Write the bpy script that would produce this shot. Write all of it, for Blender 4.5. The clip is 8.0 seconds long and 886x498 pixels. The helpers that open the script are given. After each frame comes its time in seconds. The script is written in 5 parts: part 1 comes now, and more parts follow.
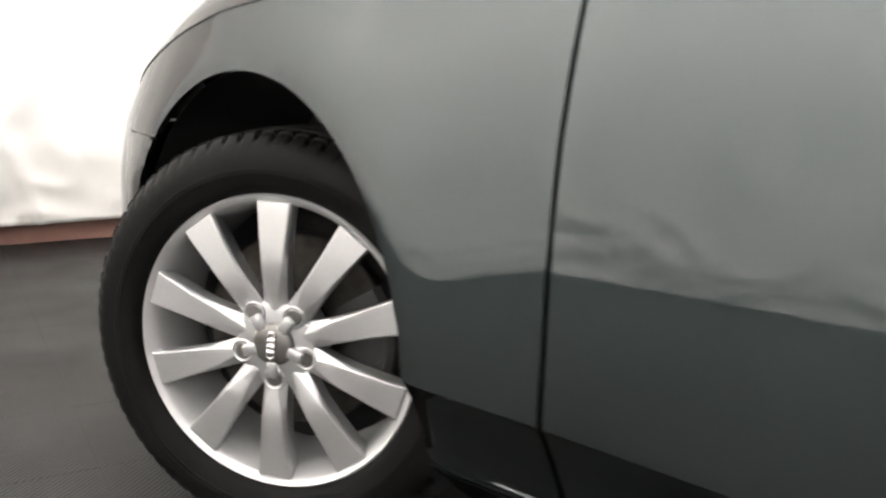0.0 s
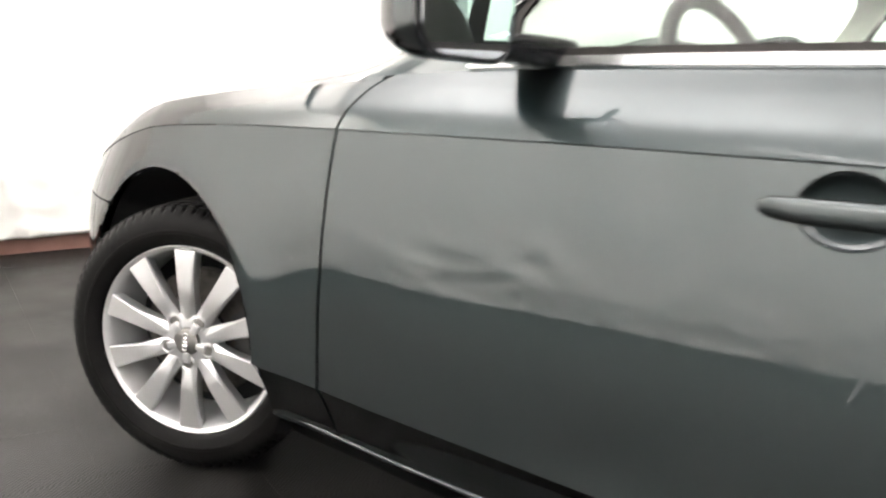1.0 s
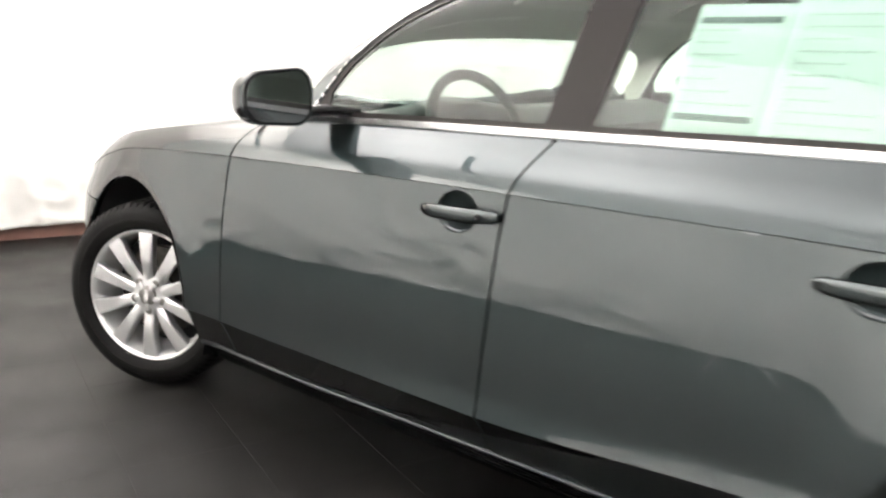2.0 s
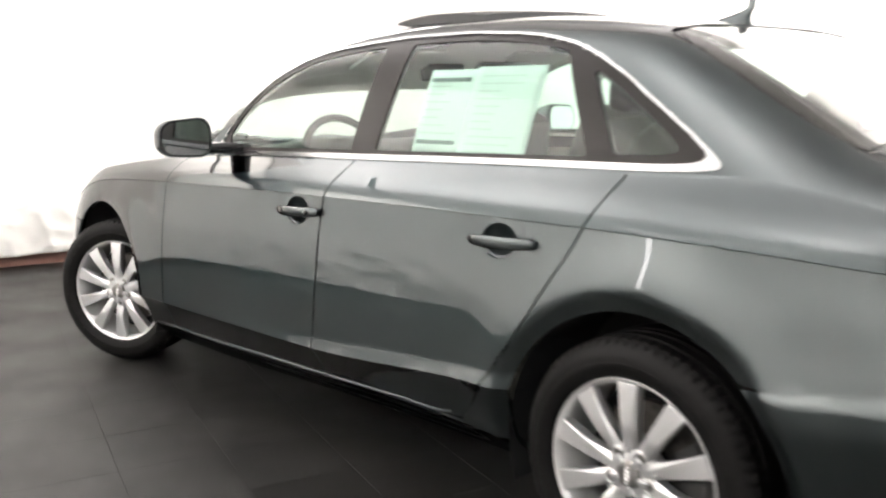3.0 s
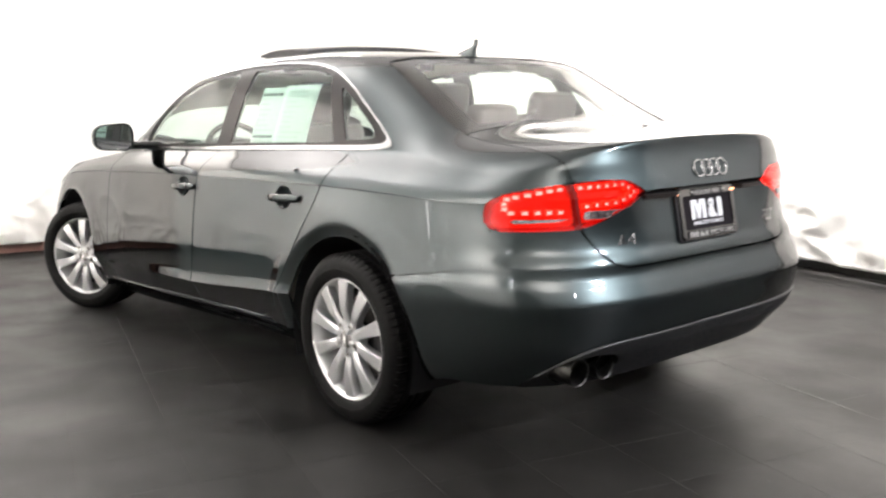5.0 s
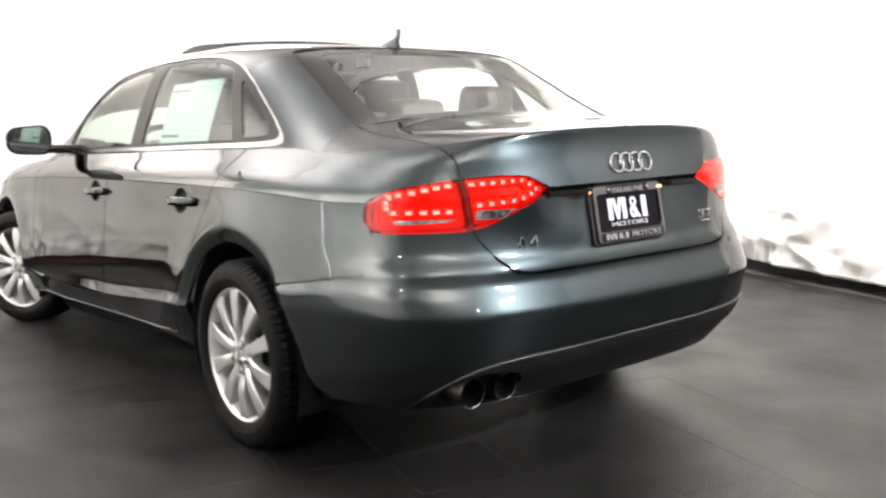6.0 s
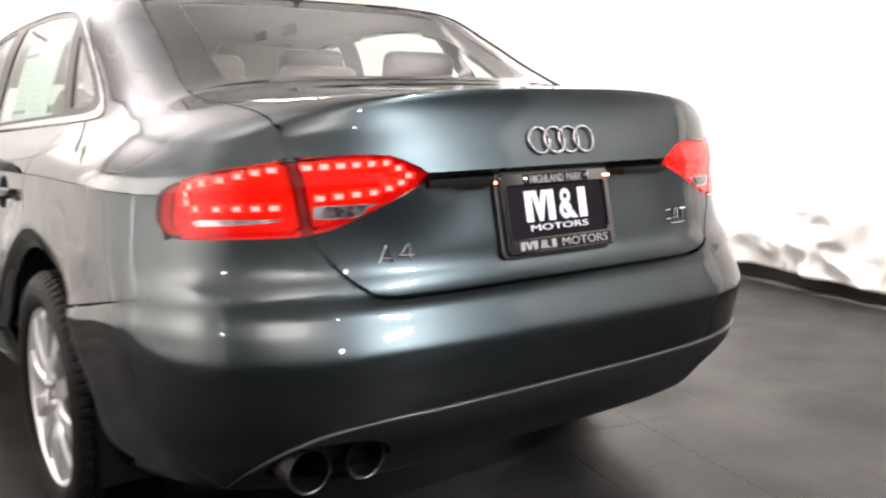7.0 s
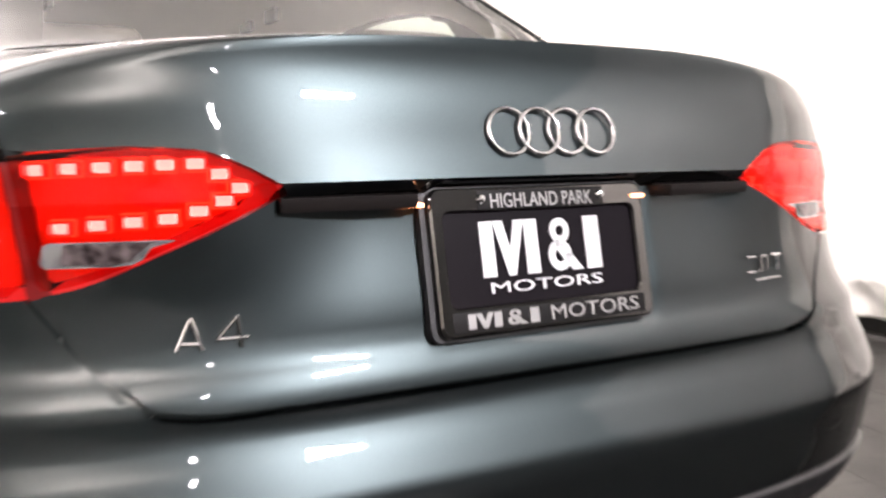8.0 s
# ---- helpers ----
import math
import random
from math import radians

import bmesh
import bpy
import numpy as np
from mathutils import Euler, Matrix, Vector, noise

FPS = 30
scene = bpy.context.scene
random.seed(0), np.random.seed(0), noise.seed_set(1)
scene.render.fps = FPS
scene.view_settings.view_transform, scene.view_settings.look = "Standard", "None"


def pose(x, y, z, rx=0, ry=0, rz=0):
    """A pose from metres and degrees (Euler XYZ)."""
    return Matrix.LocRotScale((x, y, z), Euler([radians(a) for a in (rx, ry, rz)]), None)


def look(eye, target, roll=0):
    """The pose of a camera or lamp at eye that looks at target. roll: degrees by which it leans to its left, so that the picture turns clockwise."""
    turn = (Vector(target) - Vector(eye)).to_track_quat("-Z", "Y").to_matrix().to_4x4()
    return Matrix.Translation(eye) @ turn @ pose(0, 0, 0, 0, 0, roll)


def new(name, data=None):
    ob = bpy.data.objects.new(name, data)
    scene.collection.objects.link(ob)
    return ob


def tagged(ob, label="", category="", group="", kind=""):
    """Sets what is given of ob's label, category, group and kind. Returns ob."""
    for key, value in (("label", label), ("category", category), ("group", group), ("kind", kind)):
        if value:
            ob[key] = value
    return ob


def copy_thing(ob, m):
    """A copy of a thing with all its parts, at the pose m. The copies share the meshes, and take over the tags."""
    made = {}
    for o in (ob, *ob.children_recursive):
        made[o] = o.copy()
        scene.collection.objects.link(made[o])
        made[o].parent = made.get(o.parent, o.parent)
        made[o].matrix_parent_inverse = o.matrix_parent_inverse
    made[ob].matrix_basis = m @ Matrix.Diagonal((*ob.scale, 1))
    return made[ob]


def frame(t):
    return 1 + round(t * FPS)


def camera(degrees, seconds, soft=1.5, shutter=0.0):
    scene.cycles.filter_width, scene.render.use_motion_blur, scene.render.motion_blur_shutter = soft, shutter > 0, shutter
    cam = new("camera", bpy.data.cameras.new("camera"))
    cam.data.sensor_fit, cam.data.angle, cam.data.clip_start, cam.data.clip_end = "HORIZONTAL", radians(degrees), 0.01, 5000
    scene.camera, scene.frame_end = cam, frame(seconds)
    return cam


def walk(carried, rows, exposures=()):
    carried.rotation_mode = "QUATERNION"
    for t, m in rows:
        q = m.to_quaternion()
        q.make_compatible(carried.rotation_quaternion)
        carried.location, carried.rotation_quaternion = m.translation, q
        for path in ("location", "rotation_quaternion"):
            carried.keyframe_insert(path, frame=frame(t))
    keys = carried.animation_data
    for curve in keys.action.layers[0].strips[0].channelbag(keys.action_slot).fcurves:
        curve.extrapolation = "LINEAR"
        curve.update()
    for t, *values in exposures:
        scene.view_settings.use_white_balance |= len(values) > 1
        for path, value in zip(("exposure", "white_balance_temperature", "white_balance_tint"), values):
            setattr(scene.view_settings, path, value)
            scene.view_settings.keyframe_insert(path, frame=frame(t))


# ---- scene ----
cam = camera(51.7, 8.0, 2.3, 0.5)
PATH = [
    (0, (1.125, -1.652, 0.744), (-0.256, -0.259, 0.35), 1.0),
    (0.5, (1.447, -1.844, 0.84), (0.14, -0.376, 0.473), 1.7),
    (1, (1.866, -1.955, 1.0), (0.512, -0.545, 0.579), 0.9),
    (1.2, (2.053, -2.031, 1.048), (0.698, -0.624, 0.617), 0.3),
    (2.3, (3.203, -2.376, 1.218), (1.812, -1.007, 0.781), 1.2),
    (2.5, (3.437, -2.415, 1.228), (2.018, -1.071, 0.803), 0.2),
    (3, (3.993, -2.566, 1.229), (2.551, -1.227, 0.874), -0.8),
    (3.5, (4.505, -2.626, 1.237), (3.04, -1.308, 0.893), -1.5),
    (4, (4.93, -2.69, 1.237), (3.452, -1.384, 0.905), -1.3),
    (4.5, (5.303, -2.715, 1.202), (3.792, -1.448, 0.867), -1.1),
    (5, (5.594, -2.741, 1.176), (4.082, -1.469, 0.868), -1.1),
    (5.2, (5.675, -2.679, 1.175), (4.158, -1.407, 0.889), -1.3),
    (6.3, (5.535, -2.005, 1.06), (3.981, -0.778, 0.776), -1.6),
    (6.5, (5.449, -1.844, 1.047), (3.9, -0.615, 0.75), -1.5),
    (7, (5.252, -1.387, 0.996), (3.644, -0.23, 0.721), -1.4),
    (7.5, (5.003, -0.984, 0.919), (3.352, 0.126, 0.712), -1.8),
    (8, (4.693, -0.679, 0.922), (2.964, 0.305, 0.723), -1.0),
]
walk(cam, [(t, look(eye, target, roll)) for t, eye, target, roll in PATH], [(0, -0.1, 6500, 13), (0.5, 0.11, 6500, 13), (1, 0.3, 6500, 13), (1.6, 0.27, 6500, 13), (2.5, 0.2, 6500, 13), (3.5, 0.06, 6500, 13), (5, 0, 6500, 13), (6.5, -0.08, 6500, 15), (8, -0.05, 6800, 20)])

# ---- light and exposure ----
ROOM = radians(-14.5)            # the booth is turned against the car
RU = Vector((math.cos(ROOM), math.sin(ROOM), 0))
RV = Vector((-math.sin(ROOM), math.cos(ROOM), 0))
U0, U1, V0, V1, HIGH = -2.54, 11.5, -4.3, 3.85, 3.5   # inner faces along the booth's own axes
UB, US = 5.7, 7.4                                        # where the booth ends and the dim hall begins


def room(u, v, z=0.0):
    return RU * u + RV * v + Vector((0, 0, z))


world = bpy.data.worlds.new("booth_dark")
scene.world = world
world.use_nodes = True
world.node_tree.nodes["Background"].inputs[0].default_value = (0.02, 0.02, 0.02, 1)
world.node_tree.nodes["Background"].inputs[1].default_value = 1.0

# rows tilted 48 degrees are added to brighten the curtains; hall rows follow reflected spots
LAMPS = [  # u, v, length, width, watts, tilt, spread, turn
    (-0.6, 2.85, 2.6, 0.26, 160, 48, 130), (2.3, 2.85, 2.6, 0.26, 150, 48, 130),
    (-2.1, 0.4, 0.20, 2.6, 45, 0, 180), (4.9, 2.85, 1.8, 0.26, 80, 48, 130),
    (-1.2, -3.15, 2.2, 0.25, 100, -48, 130), (1.7, -3.15, 2.2, 0.25, 104, -48, 130), (4.4, -3.1, 1.8, 0.25, 125, -48, 130),
    (8.0, 3.5, 0.7, 0.09, 85, -62, 80, -54), (8.5, 1.6, 0.25, 0.10, 14, 0, 180), (6.5, -3.4, 0.25, 0.10, 14, 0, 180),
]
ADDED_UPLIGHTS = [  # u, v, length, watts, height: unseen slim bars added to brighten the ceiling
    (-1.2, -1.35, 1.0, 235, 2.25), (0.5, -1.4, 1.0, 205, 2.25), (2.9, -1.5, 1.0, 215, 2.25), (0.75, 2.3, 1.2, 75, 2.45), (7.9, -0.4, 2.2, 195, 2.4),
]

# ---- materials ----


def material(name, colour, rough=0.5, metal=0.0, coat=0.0, coat_rough=0.03, spec=0.5):
    m = bpy.data.materials.new(name)
    m.use_nodes = True
    b = m.node_tree.nodes["Principled BSDF"]
    b.inputs["Base Color"].default_value = (*colour, 1)
    b.inputs["Roughness"].default_value = rough
    b.inputs["Metallic"].default_value = metal
    b.inputs["Coat Weight"].default_value = coat
    b.inputs["Coat Roughness"].default_value = coat_rough
    b.inputs["Specular IOR Level"].default_value = spec
    return m


def vary(m, scale, low, high, rough=None, bump=0.0, bump_scale=None, detail=6.0, stretch=(1, 1, 1)):
    """Noise in the base colour, the roughness and the relief of a material."""
    t = m.node_tree
    b = t.nodes["Principled BSDF"]
    co = t.nodes.new("ShaderNodeTexCoord")
    mp = t.nodes.new("ShaderNodeMapping")
    mp.inputs["Scale"].default_value = stretch
    t.links.new(co.outputs["Object"], mp.inputs[0])
    n = t.nodes.new("ShaderNodeTexNoise")
    n.inputs["Scale"].default_value = scale
    n.inputs["Detail"].default_value = detail
    t.links.new(mp.outputs[0], n.inputs["Vector"])
    r = t.nodes.new("ShaderNodeValToRGB")
    r.color_ramp.elements[0].position, r.color_ramp.elements[1].position = 0.3, 0.7
    r.color_ramp.elements[0].color, r.color_ramp.elements[1].color = (*low, 1), (*high, 1)
    t.links.new(n.outputs["Fac"], r.inputs[0])
    t.links.new(r.outputs[0], b.inputs["Base Color"])
    if rough:
        q = t.nodes.new("ShaderNodeMapRange")
        q.inputs["To Min"].default_value, q.inputs["To Max"].default_value = rough
        q.inputs["From Min"].default_value, q.inputs["From Max"].default_value = 0.3, 0.7
        t.links.new(n.outputs["Fac"], q.inputs["Value"])
        t.links.new(q.outputs[0], b.inputs["Roughness"])
    if bump:
        n2 = t.nodes.new("ShaderNodeTexNoise")
        n2.inputs["Scale"].default_value = bump_scale or scale * 8
        n2.inputs["Detail"].default_value = 4
        t.links.new(mp.outputs[0], n2.inputs["Vector"])
        k = t.nodes.new("ShaderNodeBump")
        k.inputs["Strength"].default_value = bump
        k.inputs["Distance"].default_value = 0.004
        t.links.new(n2.outputs["Fac"], k.inputs["Height"])
        t.links.new(k.outputs[0], b.inputs["Normal"])
    return m


def glowing(name, colour, strength, base=(0.8, 0.8, 0.8)):
    m = material(name, base, 0.3)
    b = m.node_tree.nodes["Principled BSDF"]
    b.inputs["Emission Color"].default_value = (*colour, 1)
    b.inputs["Emission Strength"].default_value = strength
    return m


def pane(name, tint, gloss=1.0):
    """A thin pane: tinted see-through, with a mirror gloss that grows at grazing angles."""
    m = bpy.data.materials.new(name)
    m.use_nodes = True
    t = m.node_tree
    t.nodes.remove(t.nodes["Principled BSDF"])
    tr = t.nodes.new("ShaderNodeBsdfTransparent")
    tr.inputs[0].default_value = (*tint, 1)
    gl = t.nodes.new("ShaderNodeBsdfGlossy")
    gl.inputs["Roughness"].default_value = 0.01
    fr = t.nodes.new("ShaderNodeLayerWeight")
    fr.inputs["Blend"].default_value = 0.5
    pw = t.nodes.new("ShaderNodeMath")
    pw.operation, pw.inputs[1].default_value = "POWER", 4.5
    ad = t.nodes.new("ShaderNodeMath")
    ad.operation, ad.inputs[1].default_value, ad.inputs[2].default_value = "MULTIPLY_ADD", 0.9 * gloss, 0.05 * gloss
    t.links.new(fr.outputs["Facing"], pw.inputs[0])
    t.links.new(pw.outputs[0], ad.inputs[0])
    mx = t.nodes.new("ShaderNodeMixShader")
    t.links.new(ad.outputs[0], mx.inputs[0])
    t.links.new(tr.outputs[0], mx.inputs[1])
    t.links.new(gl.outputs[0], mx.inputs[2])
    t.links.new(mx.outputs[0], t.nodes["Material Output"].inputs[0])
    return m


PAINT = vary(material("green_grey_metallic_paint", (0.044, 0.056, 0.057), 0.37, 1.0, 1.0, 0.012),
             900, (0.0415, 0.0522, 0.0535), (0.047, 0.0595, 0.061), detail=1.0)
PAINT.node_tree.nodes["Principled BSDF"].inputs["Coat IOR"].default_value = 1.6
PAINT.node_tree.nodes["Principled BSDF"].inputs["Specular Tint"].default_value = (0.10, 0.13, 0.14, 1)     # the flakes lie under a clear coat
PLASTIC = vary(material("black_plastic", (0.015, 0.015, 0.016), 0.5), 60, (0.012, 0.012, 0.013), (0.02, 0.02, 0.021), (0.4, 0.6), 0.15)
GLOSS_BLACK = material("gloss_black_trim", (0.012, 0.012, 0.013), 0.16, 0, 0.5)
PILLAR_BLACK = material("satin_black_pillar", (0.014, 0.0115, 0.0108), 0.35, spec=0.2)
VOID = material("black_undercoat", (0.006, 0.006, 0.006), 0.9)
CHROME = material("chrome", (0.86, 0.86, 0.87), 0.04, 1.0)
SATIN = material("satin_aluminium_trim", (0.46, 0.46, 0.46), 0.25, 1.0)
SILVER = vary(material("silver_wheel_paint", (0.66, 0.66, 0.665), 0.36, 0.8, 0.5, 0.08), 700, (0.62, 0.62, 0.625), (0.70, 0.70, 0.705), detail=1.0)
RUBBER = vary(material("tyre_rubber", (0.006, 0.0058, 0.0058), 0.5, spec=0.10), 14, (0.0045, 0.0043, 0.0043), (0.009, 0.0085, 0.0083), (0.42, 0.62), 0.2)
# the wheel silver again, brightened to imitate light falling into the barrel
BARREL = vary(material("lit_silver_barrel_paint", (0.80, 0.80, 0.80), 0.30, 0.45, 0.5, 0.08), 12, (0.76, 0.76, 0.76), (0.84, 0.84, 0.84))
DARK_STEEL = vary(material("rusty_brake_steel", (0.08, 0.072, 0.066), 0.5, 0.8), 40, (0.05, 0.045, 0.04), (0.11, 0.10, 0.09), (0.4, 0.6))
STEEL = vary(material("brushed_brake_steel", (0.30, 0.29, 0.28), 0.35, 1.0), 40, (0.22, 0.21, 0.2), (0.36, 0.35, 0.34), (0.3, 0.5))
GLASS = pane("green_tinted_glass", (0.70, 0.83, 0.77))
REAR_GLASS = pane("rear_glass", (0.96, 0.965, 0.91), 1.0)
FRIT = material("ceramic_glass_border", (0.012, 0.0105, 0.0098), 0.6, spec=0.1)
MIRROR = material("mirror_glass", (0.75, 0.78, 0.80), 0.01, 1.0)
LEATHER = vary(material("beige_grey_leather", (0.085, 0.078, 0.07), 0.5), 9, (0.07, 0.064, 0.058), (0.10, 0.09, 0.081), (0.42, 0.6), 0.2, 160)
BENCH = vary(material("dark_grey_leather", (0.085, 0.076, 0.066), 0.5), 9, (0.07, 0.063, 0.055), (0.10, 0.089, 0.077), (0.42, 0.6), 0.2, 160)
# lining tone lightened so that the cabin throws more light onto the headliner
BEIGE = vary(material("pale_beige_leather", (0.52, 0.475, 0.41), 0.5), 9, (0.48, 0.44, 0.38), (0.56, 0.51, 0.44), (0.42, 0.6), 0.2, 160)
CLEAR_GLASS = pane("clear_windscreen_glass", (0.88, 0.93, 0.90))
DARK_TRIM = vary(material("dark_grey_cabin_plastic", (0.045, 0.045, 0.045), 0.6), 30, (0.035, 0.035, 0.035), (0.055, 0.054, 0.053), (0.5, 0.7), 0.15)
HEADLINER = vary(material("pale_headliner_cloth", (0.87, 0.845, 0.78), 0.9), 60, (0.85, 0.825, 0.76), (0.89, 0.865, 0.80), bump=0.15)
# carpet lightened too, for the light it sends up
WOOL = vary(material("beige_carpet", (0.42, 0.385, 0.33), 0.95), 80, (0.37, 0.34, 0.29), (0.47, 0.43, 0.37), bump=0.3)
RED_LENS = pane("red_lens", (0.95, 0.16, 0.10))
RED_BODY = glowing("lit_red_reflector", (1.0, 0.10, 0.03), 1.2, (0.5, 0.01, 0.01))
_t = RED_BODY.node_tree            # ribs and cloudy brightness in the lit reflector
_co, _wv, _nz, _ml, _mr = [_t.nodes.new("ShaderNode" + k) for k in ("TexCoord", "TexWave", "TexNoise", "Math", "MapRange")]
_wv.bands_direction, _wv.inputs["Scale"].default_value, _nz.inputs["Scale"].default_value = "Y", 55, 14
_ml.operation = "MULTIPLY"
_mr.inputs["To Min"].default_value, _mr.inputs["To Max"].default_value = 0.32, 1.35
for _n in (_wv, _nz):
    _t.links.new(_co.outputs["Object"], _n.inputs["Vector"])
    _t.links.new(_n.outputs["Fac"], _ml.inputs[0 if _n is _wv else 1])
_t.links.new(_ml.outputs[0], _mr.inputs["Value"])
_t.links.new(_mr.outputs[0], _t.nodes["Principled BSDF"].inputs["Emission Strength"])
RED_RIM = glowing("dim_red_lamp_border", (1.0, 0.03, 0.025), 0.45, (0.30, 0.008, 0.008))
RED_JOINT = glowing("dark_red_lamp_joint", (1.0, 0.03, 0.03), 0.10, (0.12, 0.01, 0.01))
RED_HALO = glowing("lit_diode_halo", (1.0, 0.14, 0.07), 3.2, (0.4, 0.01, 0.01))
AMBER = glowing("amber_spot", (1.0, 0.35, 0.02), 6.0)
RED_DIM = glowing("dim_red_reflector", (1.0, 0.03, 0.02), 0.7, (0.4, 0.01, 0.01))
RED_CUP = glowing("lit_red_cup", (1.0, 0.06, 0.03), 1.6, (0.4, 0.01, 0.01))
LED = glowing("lit_red_led", (1.0, 0.62, 0.85), 7.0)
CLEAR = vary(material("clear_reversing_lens", (0.6, 0.58, 0.57), 0.18, 0.75), 45, (0.30, 0.28, 0.28), (0.85, 0.82, 0.8), detail=1)
DARK_CLEAR = vary(material("smoked_reversing_lens", (0.12, 0.09, 0.09), 0.12, 0.5), 70, (0.05, 0.035, 0.035), (0.3, 0.24, 0.24), detail=1)
WARM = glowing("warm_plate_bulb", (1.0, 0.34, 0.12), 7.0)
WHITE_INK = material("white_print", (0.82, 0.82, 0.84), 0.4)
BLACK_CARD = material("black_plate_insert", (0.010, 0.008, 0.010), 0.35, spec=0.06)
SMOKE_CHROME = material("chrome_plate_frame", (0.27, 0.26, 0.25), 0.10, 1.0)
BAND_BLACK = material("black_frame_band", (0.012, 0.011, 0.011), 0.5, spec=0.1)
PEWTER = material("pewter_lettering", (0.36, 0.35, 0.34), 0.4, 0.35)
HEADLAMP = material("headlamp_lens", (0.5, 0.52, 0.54), 0.08, 0.5, 1.0)

# ---- mesh helpers ----


def mesh_object(name, bm, mat, parent=None, label="", sharp=30.0, smooth=True):
    bm.normal_update()
    me = bpy.data.meshes.new(name)
    bm.to_mesh(me)
    bm.free()
    if mat:
        me.materials.append(mat)
    if smooth:
        me.shade_smooth()
        me.set_sharp_from_angle(angle=radians(sharp))
    ob = new(name, me)
    if mat in (GLASS, CLEAR_GLASS, REAR_GLASS, RED_LENS):
        ob.visible_shadow = False
    if parent:
        ob.parent = parent
    return tagged(ob, label)


def part(name, bm, mat, parent, label="", sharp=30.0, smooth=True):
    return mesh_object(name, bm, mat, parent, label, sharp, smooth)


def empty(name, at=(0, 0, 0)):
    ob = new(name)
    ob.location = at
    ob.empty_display_size = 0.1
    return ob


def box(bm, centre, size, bevel=0.0, turn=None):
    """A box with rounded edges, added to bm."""
    made = bmesh.ops.create_cube(bm, size=1.0)["verts"]
    for v in made:
        v.co = Vector((v.co.x * size[0], v.co.y * size[1], v.co.z * size[2]))
    if bevel:
        edges = list({e for v in made for e in v.link_edges})
        res = bmesh.ops.bevel(bm, geom=edges, offset=bevel, segments=3, profile=0.5, affect="EDGES")
        made = list({v for f in res["faces"] for v in f.verts} | {v for v in made if v.is_valid})
    m = Matrix.Translation(centre) @ (turn or Matrix.Identity(4))
    bmesh.ops.transform(bm, matrix=m, verts=made)
    return made


def lathe(bm, profile, segments=96, close=True, m=None):
    """Turns (radius, along y) pairs about the y axis."""
    rings = []
    for r, y in profile:
        rings.append([bm.verts.new((r * math.sin(2 * math.pi * i / segments), y, r * math.cos(2 * math.pi * i / segments))) for i in range(segments)])
    for a, b in zip(rings, rings[1:]):
        for i in range(segments):
            j = (i + 1) % segments
            bm.faces.new((a[i], a[j], b[j], b[i]))
    if m:
        bmesh.ops.transform(bm, matrix=m, verts=[v for ring in rings for v in ring])
    return rings


def loft(bm, rings, cap=True, closed=True):
    """Skins rings of points (all of one count)."""
    vs = [[bm.verts.new(p) for p in ring] for ring in rings]
    n = len(vs[0])
    for a, b in zip(vs, vs[1:]):
        for i in range(n if closed else n - 1):
            j = (i + 1) % n
            bm.faces.new((a[i], a[j], b[j], b[i]))
    if cap:
        bm.faces.new(vs[0][::-1])
        bm.faces.new(vs[-1])
    return vs


def tube(bm, points, radius, sides=8, closed=False):
    """A round bar along points."""
    pts = [Vector(p) for p in points]
    rings = []
    for i, p in enumerate(pts):
        a = pts[i - 1] if (i or closed) else p
        b = pts[(i + 1) % len(pts)] if (i < len(pts) - 1 or closed) else p
        q = (b - a).to_track_quat("Z", "Y")
        rings.append([p + q @ Vector((radius * math.cos(2 * math.pi * k / sides), radius * math.sin(2 * math.pi * k / sides), 0)) for k in range(sides)])
    if closed:
        rings.append(rings[0])
        loft(bm, rings, cap=False)
        bmesh.ops.remove_doubles(bm, verts=bm.verts[:], dist=1e-6)
    else:
        loft(bm, rings)


def rounded(w, h, r, n=5):
    """Points of a rounded rectangle, anticlockwise."""
    out = []
    for cx, cy, a in ((w / 2 - r, h / 2 - r, 0), (-w / 2 + r, h / 2 - r, 90), (-w / 2 + r, -h / 2 + r, 180), (w / 2 - r, -h / 2 + r, 270)):
        for k in range(n + 1):
            t = radians(a + 90 * k / n)
            out.append((cx + r * math.cos(t), cy + r * math.sin(t)))
    return out


def writing(text, height, depth, m, mat, name, parent, label="", width=None):
    """Raised letters in the built-in font, lying in the plane of m, centred."""
    cu = bpy.data.curves.new(name, "FONT")
    cu.body, cu.size, cu.extrude = text, 1.0, depth / height / 2
    cu.align_x, cu.align_y = "CENTER", "CENTER"
    cu.resolution_u = 3
    ob = bpy.data.objects.new(name, cu)
    scene.collection.objects.link(ob)
    me = bpy.data.meshes.new_from_object(ob.evaluated_get(bpy.context.evaluated_depsgraph_get()))
    bpy.data.objects.remove(ob)
    co = np.array([v.co[:] for v in me.vertices])
    lo, hi = co.min(0), co.max(0)
    k = height / (hi[1] - lo[1])
    kx = width / (hi[0] - lo[0]) if width else k
    me.transform(m @ Matrix.Diagonal((kx, k, k, 1)) @ Matrix.Translation((-(lo[0] + hi[0]) / 2, -(lo[1] + hi[1]) / 2, 0)))
    me.materials.append(mat)
    made = new(name, me)
    made.parent = parent
    return tagged(made, label)


